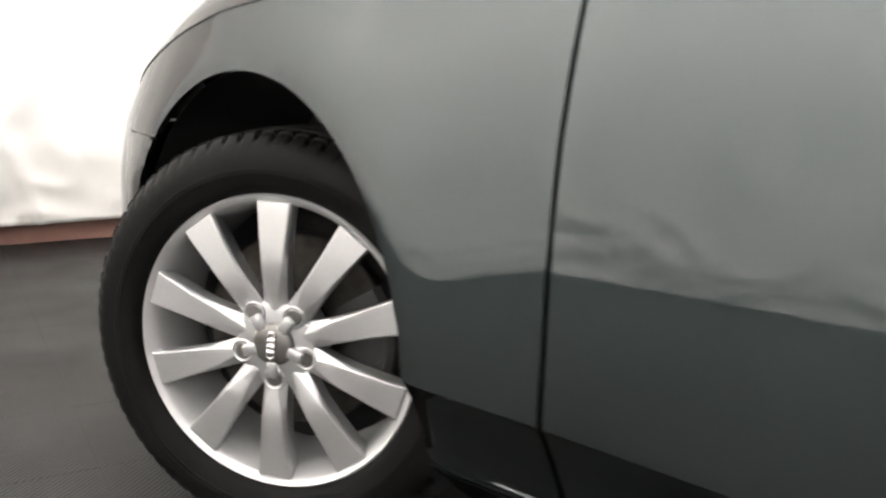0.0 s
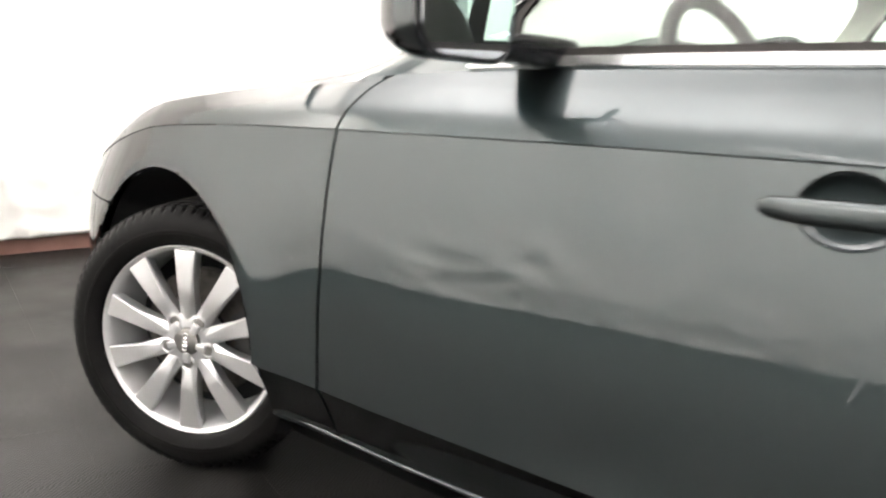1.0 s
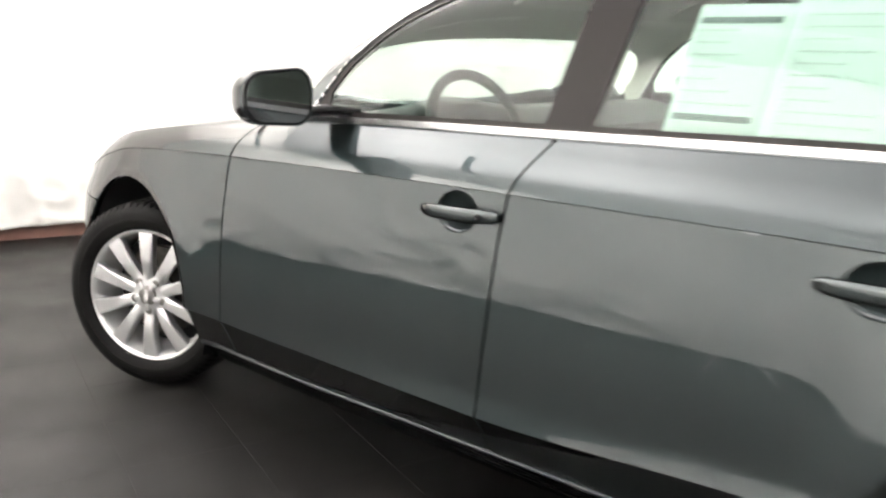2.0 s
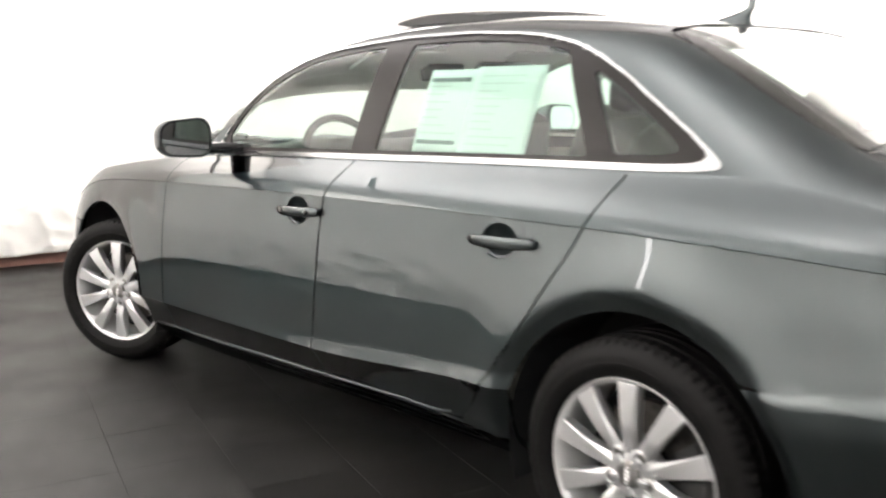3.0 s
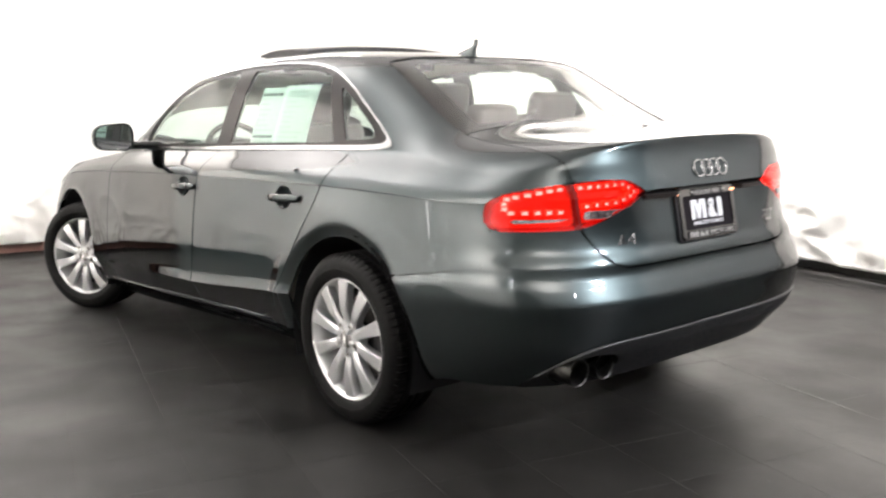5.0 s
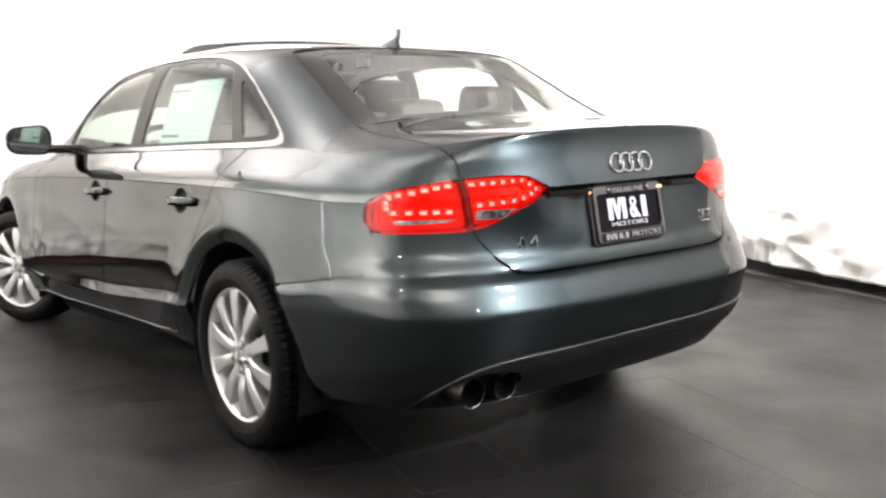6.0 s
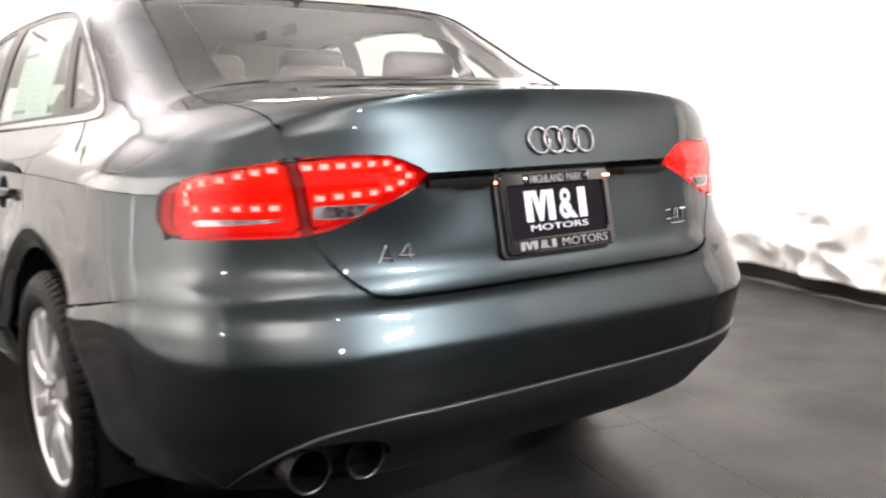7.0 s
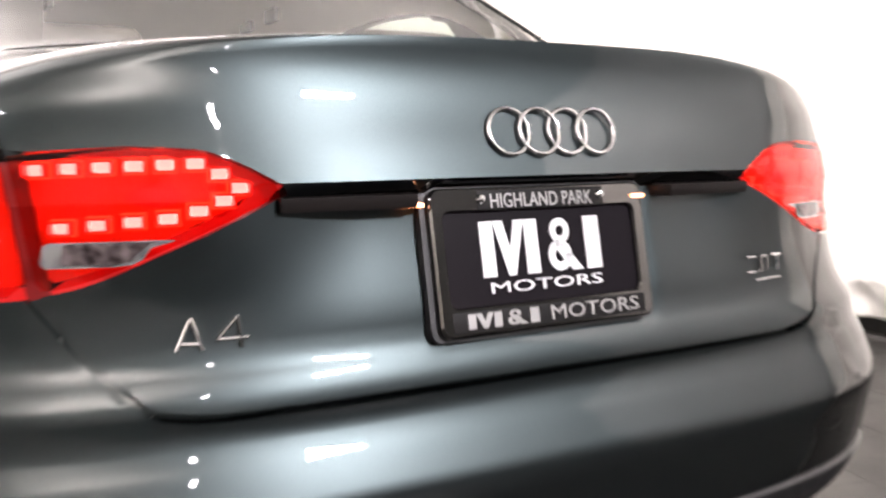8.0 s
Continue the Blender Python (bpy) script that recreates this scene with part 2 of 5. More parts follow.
def pchip(*pts):
    """A smooth monotone curve through a few (x, y) pairs."""
    xs, ys = np.array([p[0] for p in pts], float), np.array([p[1] for p in pts], float)
    h, d = np.diff(xs), np.diff(ys) / np.diff(xs)
    s = np.zeros(len(xs))
    for i in range(1, len(xs) - 1):
        if d[i - 1] * d[i] > 0:
            a, b = 2 * h[i] + h[i - 1], h[i] + 2 * h[i - 1]
            s[i] = (a + b) / (a / d[i - 1] + b / d[i])
    s[0], s[-1] = d[0], d[-1]

    def at(x):
        x = np.clip(np.asarray(x, float), xs[0], xs[-1])
        i = np.clip(np.searchsorted(xs, x) - 1, 0, len(xs) - 2)
        t = (x - xs[i]) / h[i]
        return ((1 + 2 * t) * (1 - t) ** 2 * ys[i] + t * (1 - t) ** 2 * h[i] * s[i] + t * t * (3 - 2 * t) * ys[i + 1] + t * t * (t - 1) * h[i] * s[i + 1])
    return at


def soft(a, b, x):
    t = np.clip((np.asarray(x, float) - a) / (b - a), 0, 1)
    return t * t * (3 - 2 * t)


# ---- the booth ----
def hash_noise(x, y, seed):
    """Smooth value noise on numpy arrays."""
    xi, yi = np.floor(x).astype(int), np.floor(y).astype(int)
    fx, fy = x - xi, y - yi
    fx, fy = fx * fx * (3 - 2 * fx), fy * fy * (3 - 2 * fy)

    def h(a, b):
        k = np.sin(a * 127.1 + b * 311.7 + seed * 74.7) * 43758.5453
        return k - np.floor(k)
    return (h(xi, yi) * (1 - fx) + h(xi + 1, yi) * fx) * (1 - fy) + (h(xi, yi + 1) * (1 - fx) + h(xi + 1, yi + 1) * fx) * fy


CLOTH = vary(material("white_curtain_cloth", (0.80, 0.79, 0.76), 0.85), 3, (0.77, 0.76, 0.73), (0.83, 0.82, 0.79), bump=0.12, bump_scale=220)
WALL = vary(material("white_wall_paint", (0.8, 0.8, 0.78), 0.7), 2, (0.76, 0.76, 0.74), (0.82, 0.82, 0.8), bump=0.08)
BROWN = vary(material("red_brown_skirting", (0.26, 0.14, 0.11), 0.6), 7, (0.21, 0.11, 0.088), (0.31, 0.17, 0.135), (0.5, 0.7), 0.2)
BLACK_BASE = vary(material("black_rubber_skirting", (0.014, 0.013, 0.013), 0.6), 9, (0.01, 0.01, 0.01), (0.02, 0.019, 0.018), (0.5, 0.7), 0.2)


def slab(name, a, b, z0, z1, thick, mat, label, category):
    """An upright slab from a to b, its inner face on the line; thick points outwards (to the right of a to b)."""
    a, b = Vector(a), Vector(b)
    d = (b - a).normalized()
    o = Vector((d.y, -d.x, 0)) * thick
    bm = bmesh.new()
    loft(bm, [[p + Vector((0, 0, z)) for p in (a, b, b + o, a + o)] for z in (z0, z1)])
    bmesh.ops.recalc_face_normals(bm, faces=bm.faces[:])
    return tagged(mesh_object(name, bm, mat, smooth=False), label, category, kind="structure")


def curtain(name, a, b, seed, label, hem, crumple=1.0, billow=1.0):
    """A hung cloth from a to b: broad upright folds above, crumples where it gathers at the foot."""
    a, b = Vector(a), Vector(b)
    d = (b - a).normalized()
    n = Vector((-d.y, d.x, 0))
    size = (b - a).length
    nu = int(size / 0.020)
    zs = np.concatenate([np.linspace(0.0, 1.0, 56), np.linspace(1.0, HIGH - 0.004, 34)[1:]])
    s = np.linspace(0, size, nu)
    S, Z = np.meshgrid(s, zs, indexing="ij")
    warp = 0.35 * hash_noise(S * 0.9, Z * 0.5, seed) + 0.1 * hash_noise(S * 3, Z * 1.5, seed + 9)
    fold = 0.030 * np.sin((S + warp) * 9.0) * hash_noise(S * 0.6, Z * 0.25, seed + 1) + 0.02 * (hash_noise(S * 5 + 2 * warp, Z * 0.35, seed + 2) - 0.5)
    low = soft(1.25, 0.15, Z)
    wob = 0.25 * hash_noise(S * 1.9, Z * 2.1, seed + 11) + 0.1 * hash_noise(S * 5.0, Z * 4.0, seed + 12)
    q1 = 1 - np.abs(2 * hash_noise((S + wob) * 2.4 + 1.5 * Z, Z * 1.9 - 0.7 * S, seed + 3) - 1)
    q2 = 1 - np.abs(2 * hash_noise((S - wob) * 4.6 - 2.8 * Z, (Z + wob) * 4.2 + 1.4 * S, seed + 4) - 1)
    q3 = 1 - np.abs(2 * hash_noise((S + wob) * 9 + 4 * Z, Z * 8 - 2.1 * S, seed + 5) - 1)
    near = soft(0.75, 0.1, Z)
    crump = low * 0.055 * q1 ** 1.4 + near * (0.050 * q2 ** 1.2 + 0.018 * q3 ** 1.2)
    D = 0.05 + billow * fold * (0.6 + 0.4 * soft(0.3, 1.2, Z)) * crumple + crump * crumple
    hem_line = hem + 0.03 * hash_noise(s * 1.7, s * 0, seed + 6) + 0.012 * hash_noise(s * 7, s * 0, seed + 7)
    ZZ = hem_line[:, None] + Z * (1 - hem_line[:, None] / zs[-1])
    co = [tuple(a + d * S[i, j] + n * D[i, j] + Vector((0, 0, ZZ[i, j]))) for i in range(nu) for j in range(len(zs))]
    m = len(zs)
    faces = [(i * m + j, (i + 1) * m + j, (i + 1) * m + j + 1, i * m + j + 1) for i in range(nu - 1) for j in range(m - 1)]
    me = bpy.data.meshes.new(name)
    me.from_pydata(co, [], faces)
    me.materials.append(CLOTH)
    me.shade_smooth()
    ob = new(name, me)
    thick = ob.modifiers.new("cloth", "SOLIDIFY")
    thick.thickness, thick.offset = 0.003, -1
    return tagged(ob, label, "curtain", "booth curtains", "structure")


GREY_CEILING = vary(material("grey_paint", (0.38, 0.38, 0.38), 0.8), 2, (0.35, 0.35, 0.35), (0.41, 0.41, 0.41), bump=0.08)
# the hall greys imitate how brightly each unseen wall is lit
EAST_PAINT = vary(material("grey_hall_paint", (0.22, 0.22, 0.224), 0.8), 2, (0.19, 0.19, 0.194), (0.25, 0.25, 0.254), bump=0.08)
SHADED_WALL = vary(material("shaded_hall_paint", (0.06, 0.06, 0.062), 0.8), 2, (0.05, 0.05, 0.052), (0.07, 0.07, 0.072), bump=0.08)
LIT_WALL = vary(material("lit_hall_paint", (0.42, 0.42, 0.425), 0.8), 2, (0.38, 0.38, 0.385), (0.46, 0.46, 0.465), bump=0.08)
CORNERS = [room(U0, V0), room(U1, V0), room(U1, V1), room(U0, V1)]
SIDES = (
    ("south", room(U0, V0), room(US, V0), BLACK_BASE), ("hall_south", room(US, V0), room(U1, V0), BLACK_BASE), ("east", room(U1, V0), room(U1, V1), BLACK_BASE),
    ("hall_north", room(U1, V1), room(UB, V1), BLACK_BASE), ("north", room(UB, V1), room(U0, V1), BLACK_BASE), ("west", room(U0, V1), room(U0, V0), BROWN))
for k, (name, a, b, mat) in enumerate(SIDES):
    booth = name in ("south", "north", "west")
    slab("wall_" + name, a, b, 0, HIGH, 0.15, GREY_CEILING if booth else LIT_WALL if name == "east" else SHADED_WALL if name == "hall_north" else EAST_PAINT,
         "grey painted wall behind the hung white cloth" if booth else "unseen hall wall, its grey toned for how it is lit", "wall")
    d = (b - a).normalized()
    n = Vector((-d.y, d.x, 0)) * 0.022
    slab("baseboard", a + n, b + n, 0.001, 0.10, 0.020, mat,
         "red-brown skirting under the white curtain" if mat is BROWN else "black rubber skirting along the wall", "baseboard")
    if not booth:
        continue
    if name == "north":
        a = a + d * (UB - 3.65)
    curtain("curtain", a, b, {"south": 3, "north": 37, "west": 54}[name], "white cloth curtain, crumpled where it gathers above the floor",
            0.072 if mat is BROWN else 0.055, *((0.85, 1.7) if name == "south" else (1.0, 1.0)))

bm = bmesh.new()
loft(bm, [[room(u, v, z) for u, v in ((U0, V0), (UB, V0), (UB, V1), (U0, V1))] for z in (HIGH, HIGH + 0.15)])
bmesh.ops.recalc_face_normals(bm, faces=bm.faces[:])
tagged(mesh_object("ceiling", bm, GREY_CEILING, smooth=False), "plain grey painted ceiling of the booth", "ceiling", kind="structure")
bm = bmesh.new()
loft(bm, [[room(u, v, z) for u, v in ((UB, V0), (U1, V0), (U1, V1), (UB, V1))] for z in (HIGH, HIGH + 0.15)])
bmesh.ops.recalc_face_normals(bm, faces=bm.faces[:])
tagged(mesh_object("ceiling", bm, WALL, smooth=False), "plain white painted ceiling of the hall beyond", "ceiling", kind="structure")

LIGHT = glowing("lit_diffuser", (1.0, 0.97, 0.93), 9.0, (0.9, 0.9, 0.9))
HOUSING = material("white_lamp_housing", (0.75, 0.75, 0.75), 0.4)
for u, v, lu, lv, watts, tilt, spread, *yaw in LAMPS:
    lamp = empty("unseen_ceiling_light", room(u, v, HIGH - (0.19 if tilt else 0.08 if lv > 1 and lu > 1 else 0.42)))
    lamp.rotation_euler = (radians(tilt), 0, ROOM + radians(sum(yaw)))
    tagged(lamp, "unseen long white ceiling light, placed for its light and reflections", "ceiling light", "booth lights")
    bm = bmesh.new()
    box(bm, (0, 0, 0.035), (lu + 0.06, lv + 0.06, 0.07), 0.01)
    part("housing", bm, HOUSING, lamp)
    li = bpy.data.lights.new("lamp", "AREA")
    li.shape, li.size, li.size_y, li.energy, li.color = "RECTANGLE", lu, lv, watts, (1.0, 0.97, 0.93) if u < UB else (0.93, 0.96, 1.0)
    li.spread = radians(spread)
    lo = new("lamp", li)
    lo.location = (0, 0, -0.012)
    lo.parent = lamp
    if u < UB and not tilt and lv < 2.0:                     # these hang on two wires and shine on the ceiling too
        up = bpy.data.lights.new("uplight", "AREA")
        up.shape, up.size, up.size_y, up.energy, up.color = "RECTANGLE", lu, lv, watts * 0.5, (1.0, 0.97, 0.93)
        uo = new("uplight", up)
        uo.location, uo.rotation_euler = (0, 0, 0.08), (math.pi, 0, 0)
        uo.parent = lamp
    if not tilt:
        for e in () if lv > 1 and lu > 1 else (-1, 1):
            bm = bmesh.new()
            tube(bm, [Vector((0.4 * lu * e, 0, 0.06)), Vector((0.4 * lu * e, 0, 0.42))], 0.003)
            part("wire", bm, HOUSING, lamp)


for u, v, long, watts, high in ADDED_UPLIGHTS:
    lamp = empty("added_uplighter", room(u, v, high))
    lamp.rotation_euler = (0, 0, ROOM + math.pi / 2)
    tagged(lamp, "unseen slim bar light added to brighten the ceiling", "ceiling light", "hanging uplighters")
    bm = bmesh.new()
    box(bm, (0, 0, 0), (long + 0.03, 0.032, 0.03), 0.008)
    part("housing", bm, HOUSING, lamp)
    li = bpy.data.lights.new("uplight", "AREA")
    li.shape, li.size, li.size_y, li.energy, li.color = "RECTANGLE", long, 0.024, watts, (1.0, 0.97, 0.93)
    lo = new("uplight", li)
    lo.location, lo.rotation_euler = (0, 0, 0.019), (math.pi, 0, 0)
    lo.parent = lamp
    for e in (-1, 1):
        bm = bmesh.new()
        tube(bm, [Vector((0.45 * long * e, 0, 0.02)), Vector((0.45 * long * e, 0, HIGH - high))], 0.002)
        part("wire", bm, HOUSING, lamp)


def stand_light(u, v):
    """An upright tube light on a thin tripod stand before the south curtain."""
    it = empty("stand_light", room(u, v))
    tagged(it, "slim upright tube light on a white tripod stand", "studio light")
    bm = bmesh.new()
    tube(bm, [Vector((0, -0.03, 0.30)), Vector((0, -0.03, 1.2))], 0.012)
    part("pole", bm, HOUSING, it)
    for i in range(3):
        bm = bmesh.new()
        a = 2.1 * i
        tube(bm, [Vector((0, 0, 0.36)), Vector((0.20 * math.cos(a), 0.20 * math.sin(a), 0.012))], 0.009)
        part("leg", bm, HOUSING, it)
    bm = bmesh.new()
    box(bm, (0, -0.025, 1.45), (0.082, 0.03, 1.08), 0.008)
    part("housing", bm, HOUSING, it)
    bm = bmesh.new()
    box(bm, (0, 0.0, 1.45), (0.055, 0.02, 1.04), 0.006)
    part("tube", bm, LIGHT, it)
    it.rotation_euler = (0, 0, ROOM)


stand_light(1.72, -3.9)
# ---- the car's skin: one grid of stations, cut into panels ----
XA, XF, NP = 3.0, -0.12, 3.15        # where the rear and front corners begin, and how square they are
GAP = 0.0036                         # half a shut line
AXLES, HUB_Z, ARCH, UP = (0.0, 2.808), 0.322, 0.388, 104

half_width = pchip((-0.9, 0.885), (-0.12, 0.905), (0.35, 0.922), (0.7, 0.926), (1.0, 0.920), (1.6, 0.911), (2.3, 0.897), (2.8, 0.895), (3.0, 0.893))
square_at = pchip((0.2, 3.7), (0.5, 4.0), (0.62, 3.9), (0.75, 3.4), (0.87, 3.15), (0.95, 3.6), (1.0, 4.2), (1.1, 4.2))     # how square the tail is in plan
tail_at = pchip((0.17, 3.58), (0.24, 3.66), (0.32, 3.728), (0.40, 3.796), (0.44, 3.809), (0.50, 3.819), (0.545, 3.8255), (0.557, 3.8252), (0.572, 3.8198), (0.59, 3.8126), (0.615, 3.8021), (0.640, 3.7916), (0.655, 3.792), (0.667, 3.797), (0.677, 3.796), (0.688, 3.791), (0.70, 3.784), (0.72, 3.778),
             (0.76, 3.776), (0.88, 3.788), (0.905, 3.7815), (0.93, 3.7744), (0.95, 3.7682), (0.97, 3.7621), (0.985, 3.7582), (1.0, 3.7551), (1.03, 3.7520), (1.065, 3.7545))


def eased(f, w):
    """f, smoothed over w on either side."""
    return lambda z: sum(k * f(np.asarray(z, float) + d * w) for d, k in zip(np.linspace(-1, 1, 9), (0.02, 0.06, 0.12, 0.18, 0.24, 0.18, 0.12, 0.06, 0.02)))


square, tail = eased(square_at, 0.03), eased(tail_at, 0.011)
nose = pchip((0.17, -0.76), (0.25, -0.85), (0.45, -0.895), (0.60, -0.885), (0.72, -0.80), (0.80, -0.70), (1.06, -0.5))
top_side = pchip((-0.9, 0.64), (-0.75, 0.72), (-0.5, 0.795), (-0.2, 0.862), (0.1, 0.905), (0.45, 0.942), (0.93, 0.976), (1.6, 0.993), (2.6, 1.015), (2.97, 1.020),
                 (3.15, 1.002), (3.35, 0.972), (3.5, 0.962), (3.58, 0.980), (3.63, 1.004), (3.67, 1.022), (3.70, 1.036), (3.73, 1.050), (3.756, 1.062))
crease = pchip((-0.9, 0.56), (-0.5, 0.735), (-0.25, 0.80), (0.0, 0.835), (0.57, 0.864), (1.6, 0.886), (2.65, 0.892), (3.1, 0.885), (3.45, 0.872), (3.756, 0.885))
sill_z = pchip((0.3, 0.254), (0.9, 0.263), (1.4, 0.280), (2.2, 0.299), (3.8, 0.299))
low_crease = pchip((-0.9, 0.40), (0.4, 0.372), (1.57, 0.388), (2.35, 0.443), (2.7, 0.455), (3.3, 0.44), (3.83, 0.44))
foot = pchip((0.15, 0.19), (0.18, 0.150), (0.21, 0.113), (0.25, 0.071), (0.276, 0.0425), (0.284, 0.037), (0.2915, 0.040))          # the sill
tuck = pchip((0, 0.039), (0.85, -0.002), (1, -0.012))                                                              # sill to the low crease
flank = pchip((0, -0.010), (0.06, -0.004), (0.2, 0.001), (0.4, 0.002), (0.6, 0.008), (0.8, 0.018), (1, 0.0312))                     # low crease to the shoulder line
front_flank = pchip((0, -0.012), (0.12, -0.0095), (0.25, -0.0065), (0.35, -0.0038), (0.5, 0.0020), (0.75, 0.0150), (0.9, 0.0248), (1, 0.0306))
door_flank = pchip((0, -0.0168), (0.05, -0.0118), (0.10, -0.0078), (0.16, -0.0060), (0.25, -0.0035), (0.35, -0.0006), (0.5, 0.0052), (0.75, 0.0172), (0.9, 0.0255), (1, 0.0306))
bumper_side = pchip((0.18, 0.12), (0.27, 0.062), (0.35, 0.031), (0.45, 0.0112), (0.545, -0.003), (0.577, -0.003), (0.606, 0.0055), (0.65, 0.011), (0.75, 0.0190), (0.87, 0.0315))


def sill_shift(x):
    return np.clip(sill_z(x) - 0.285, -0.04, 0.008)


def under(z, x):
    """How far the side lies within the greatest half-width, below the shoulder line."""
    z = np.asarray(z, float)
    zl, zk = low_crease(x), crease(x) - 0.005
    s = np.clip((z - zl) / (zk - zl), 0, 1)
    door = soft(0.02, 0.32, x) * soft(2.85, 2.50, x)
    rear_part = soft(0.7, 1.7, x)
    low = 0.292 + sill_shift(x)
    drop = np.clip((z - low) / (zl - low), 0, 1)
    side = np.where(z < low, foot(z - sill_shift(x)), np.where(z < zl, tuck(drop) - 0.0048 * rear_part * door * drop ** 2, flank(s) * (1 - door) + (front_flank(s) * (1 - rear_part) + door_flank(s) * rear_part) * door))
    r = soft(2.90, 3.08, x)
    return side * (1 - r) + bumper_side(z - 0.12 * np.clip(x - 3.07, 0, 0.33) * soft(0.30, 0.55, z) * soft(0.87, 0.72, z)) * r



over = pchip((0, 0.0292), (0.012, 0.0350), (0.03, 0.0450), (0.07, 0.083), (0.10, 0.118), (0.13, 0.150), (0.2, 0.20))
centre_at = pchip((-0.9, 0.64), (-0.8, 0.715), (-0.55, 0.80), (0.0, 0.905), (0.38, 0.962), (0.50, 0.985), (0.80, 1.160), (1.0, 1.268), (1.2, 1.358), (1.36, 1.402), (1.55, 1.425), (1.8, 1.435), (2.1, 1.432),
                 (2.4, 1.412), (2.62, 1.385), (2.85, 1.285), (3.05, 1.180), (3.20, 1.114), (3.32, 1.094), (3.6, 1.076), (3.756, 1.062))
corner_y_at = pchip((-0.9, 0.8), (0.0, 0.86), (0.5, 0.90), (0.7, 0.95), (1.0, 0.93), (1.4, 0.875), (1.8, 0.85), (2.3, 0.85), (2.6, 0.85), (2.9, 0.85), (3.1, 0.85), (3.4, 0.88), (3.756, 0.9))
corner_w_at = pchip((-0.9, 1.5), (0.4, 1.8), (0.7, 2.6), (1.2, 3.6), (2.5, 4.0), (2.7, 3.4), (3.0, 2.2), (3.2, 1.6), (3.756, 1.3))


centre_z, corner_y, corner_w = eased(centre_at, 0.045), eased(corner_y_at, 0.12), eased(corner_w_at, 0.12)


def station_list():
    """(kind, x share, width share) of each station from the nose to the tail."""
    out = []
    m = 0.5 ** (1 / NP)
    for g in np.linspace(0, m, 16)[:-1]:
        out.append((-1, (1 - g ** NP) ** (1 / NP), g))
    for f in np.linspace(m, 0, 30)[:-1]:
        out.append((-1, f, (1 - f ** NP) ** (1 / NP)))
    for x in np.linspace(XF, XA, 196)[:-1]:
        out.append((0, x, 1))
    for f in np.linspace(0, m, 46)[:-1]:
        out.append((1, f, (1 - f ** NP) ** (1 / NP)))
    for g in np.linspace(m, 0, 46):
        out.append((1, (1 - g ** NP) ** (1 / NP), g))
    return out


def skin(stations):
    """The left half of the skin as arrays x, y (outwards positive), z by station and row, and the row at the belt."""
    rows = [(0, 1, 8), (1, 2, 8), (2, 3, 22), (3, 4, 15), (4, 5, 1), (5, 6, 1), (6, 7, 14)]
    xs, ys, zs = [], [], []
    for kind, f, g in stations:
        nominal = f if kind == 0 else (XA + 0.756 * f if kind > 0 else XF - 0.78 * f)
        zt, zc = float(top_side(nominal)), float(crease(nominal))
        if kind < 0:
            zt = min(zt, 0.9)
            zc = min(zc, zt - 0.04)
        dip = float(sill_shift(nominal))
        zb = 0.185 + dip if kind <= 0 else 0.185 + dip + 0.08 * float(soft(0.1, 0.5, f))
        zl = float(low_crease(nominal))
        keys = [zb, 0.293 + dip, zl, 0.61, zc - 0.005, zc - 0.0025, zc + 0.001, zt]
        z = np.concatenate([np.linspace(keys[a], keys[b], n + 1)[:-1] for a, b, n in rows] + [[zt]])
        w = half_width(nominal)
        ins = np.where(z <= zc - 0.004, under(z, nominal), over(z - zc + 0.0025))
        w = w - ins
        if kind == 0:
            x = np.full(len(z), f)
            y = w * g
        elif kind > 0:
            n = square(z)
            k = (f ** n + g ** n) ** (-1 / n)
            x = XA + (tail(z) - XA) * f * k
            y = w * g * k
        else:
            x = XF + (nose(z) - XF) * f
            y = w * g
        for xc in AXLES:
            front = xc == 0
            r = np.hypot((x + 0.045) * np.where(x > -0.045, 1.0, 1.05), z - HUB_Z - 0.006) - 0.016 if front else np.hypot(x - xc, z - HUB_Z)
            if front:
                y = y + 0.012 * np.exp(-((r - 0.380) / 0.13) ** 2) * soft(0.10, 0.20, z) - 0.003 * soft(0.398, 0.388, r)
            else:
                y = y + 0.012 * np.exp(-((r - 0.435) / 0.085) ** 2) * soft(0.15, 0.35, z) - 0.017 * soft(0.436, 0.388, r)
        if kind > 0:      # the hollow round the number plate, under the lid's edge
            deep = 0.034 * soft(0.893, 0.879, z) * (1 - soft(0.885, 0.73, z)) * soft(0.44, 0.24, np.abs(y))
            pocket = np.clip(x - (3.742 + (0.89 - z) * 0.19), 0, 1) * soft(0.172, 0.158, np.abs(y)) * soft(0.893, 0.884, z) * soft(0.700, 0.716, z)
            x = x - np.maximum(deep, pocket)
        yb, zb2 = y[-1], z[-1]
        xt = x[-1]
        zm = max(float(centre_z(xt if kind else f)), zb2 + 0.0005)
        t = np.linspace(0, 1, 500)
        k, wt = float(corner_y(nominal)) * yb, float(corner_w(nominal))
        den = (1 - t) ** 2 + 2 * wt * t * (1 - t) + t * t
        yu = ((1 - t) ** 2 * yb + 2 * wt * t * (1 - t) * k) / den
        zu = ((1 - t) ** 2 * zb2 + 2 * wt * t * (1 - t) * zm + t * t * zm) / den
        run = np.concatenate([[0], np.cumsum(np.hypot(np.diff(yu), np.diff(zu)))])
        share = np.concatenate([np.linspace(0, 0.030, 9)[1:], np.linspace(0.030, 1, UP - 7)[1:]]) * run[-1]
        xs.append(np.concatenate([x, np.full(UP, xt)]))
        ys.append(np.concatenate([y, np.interp(share, run, yu)]))
        zs.append(np.concatenate([z, np.interp(share, run, zu)]))
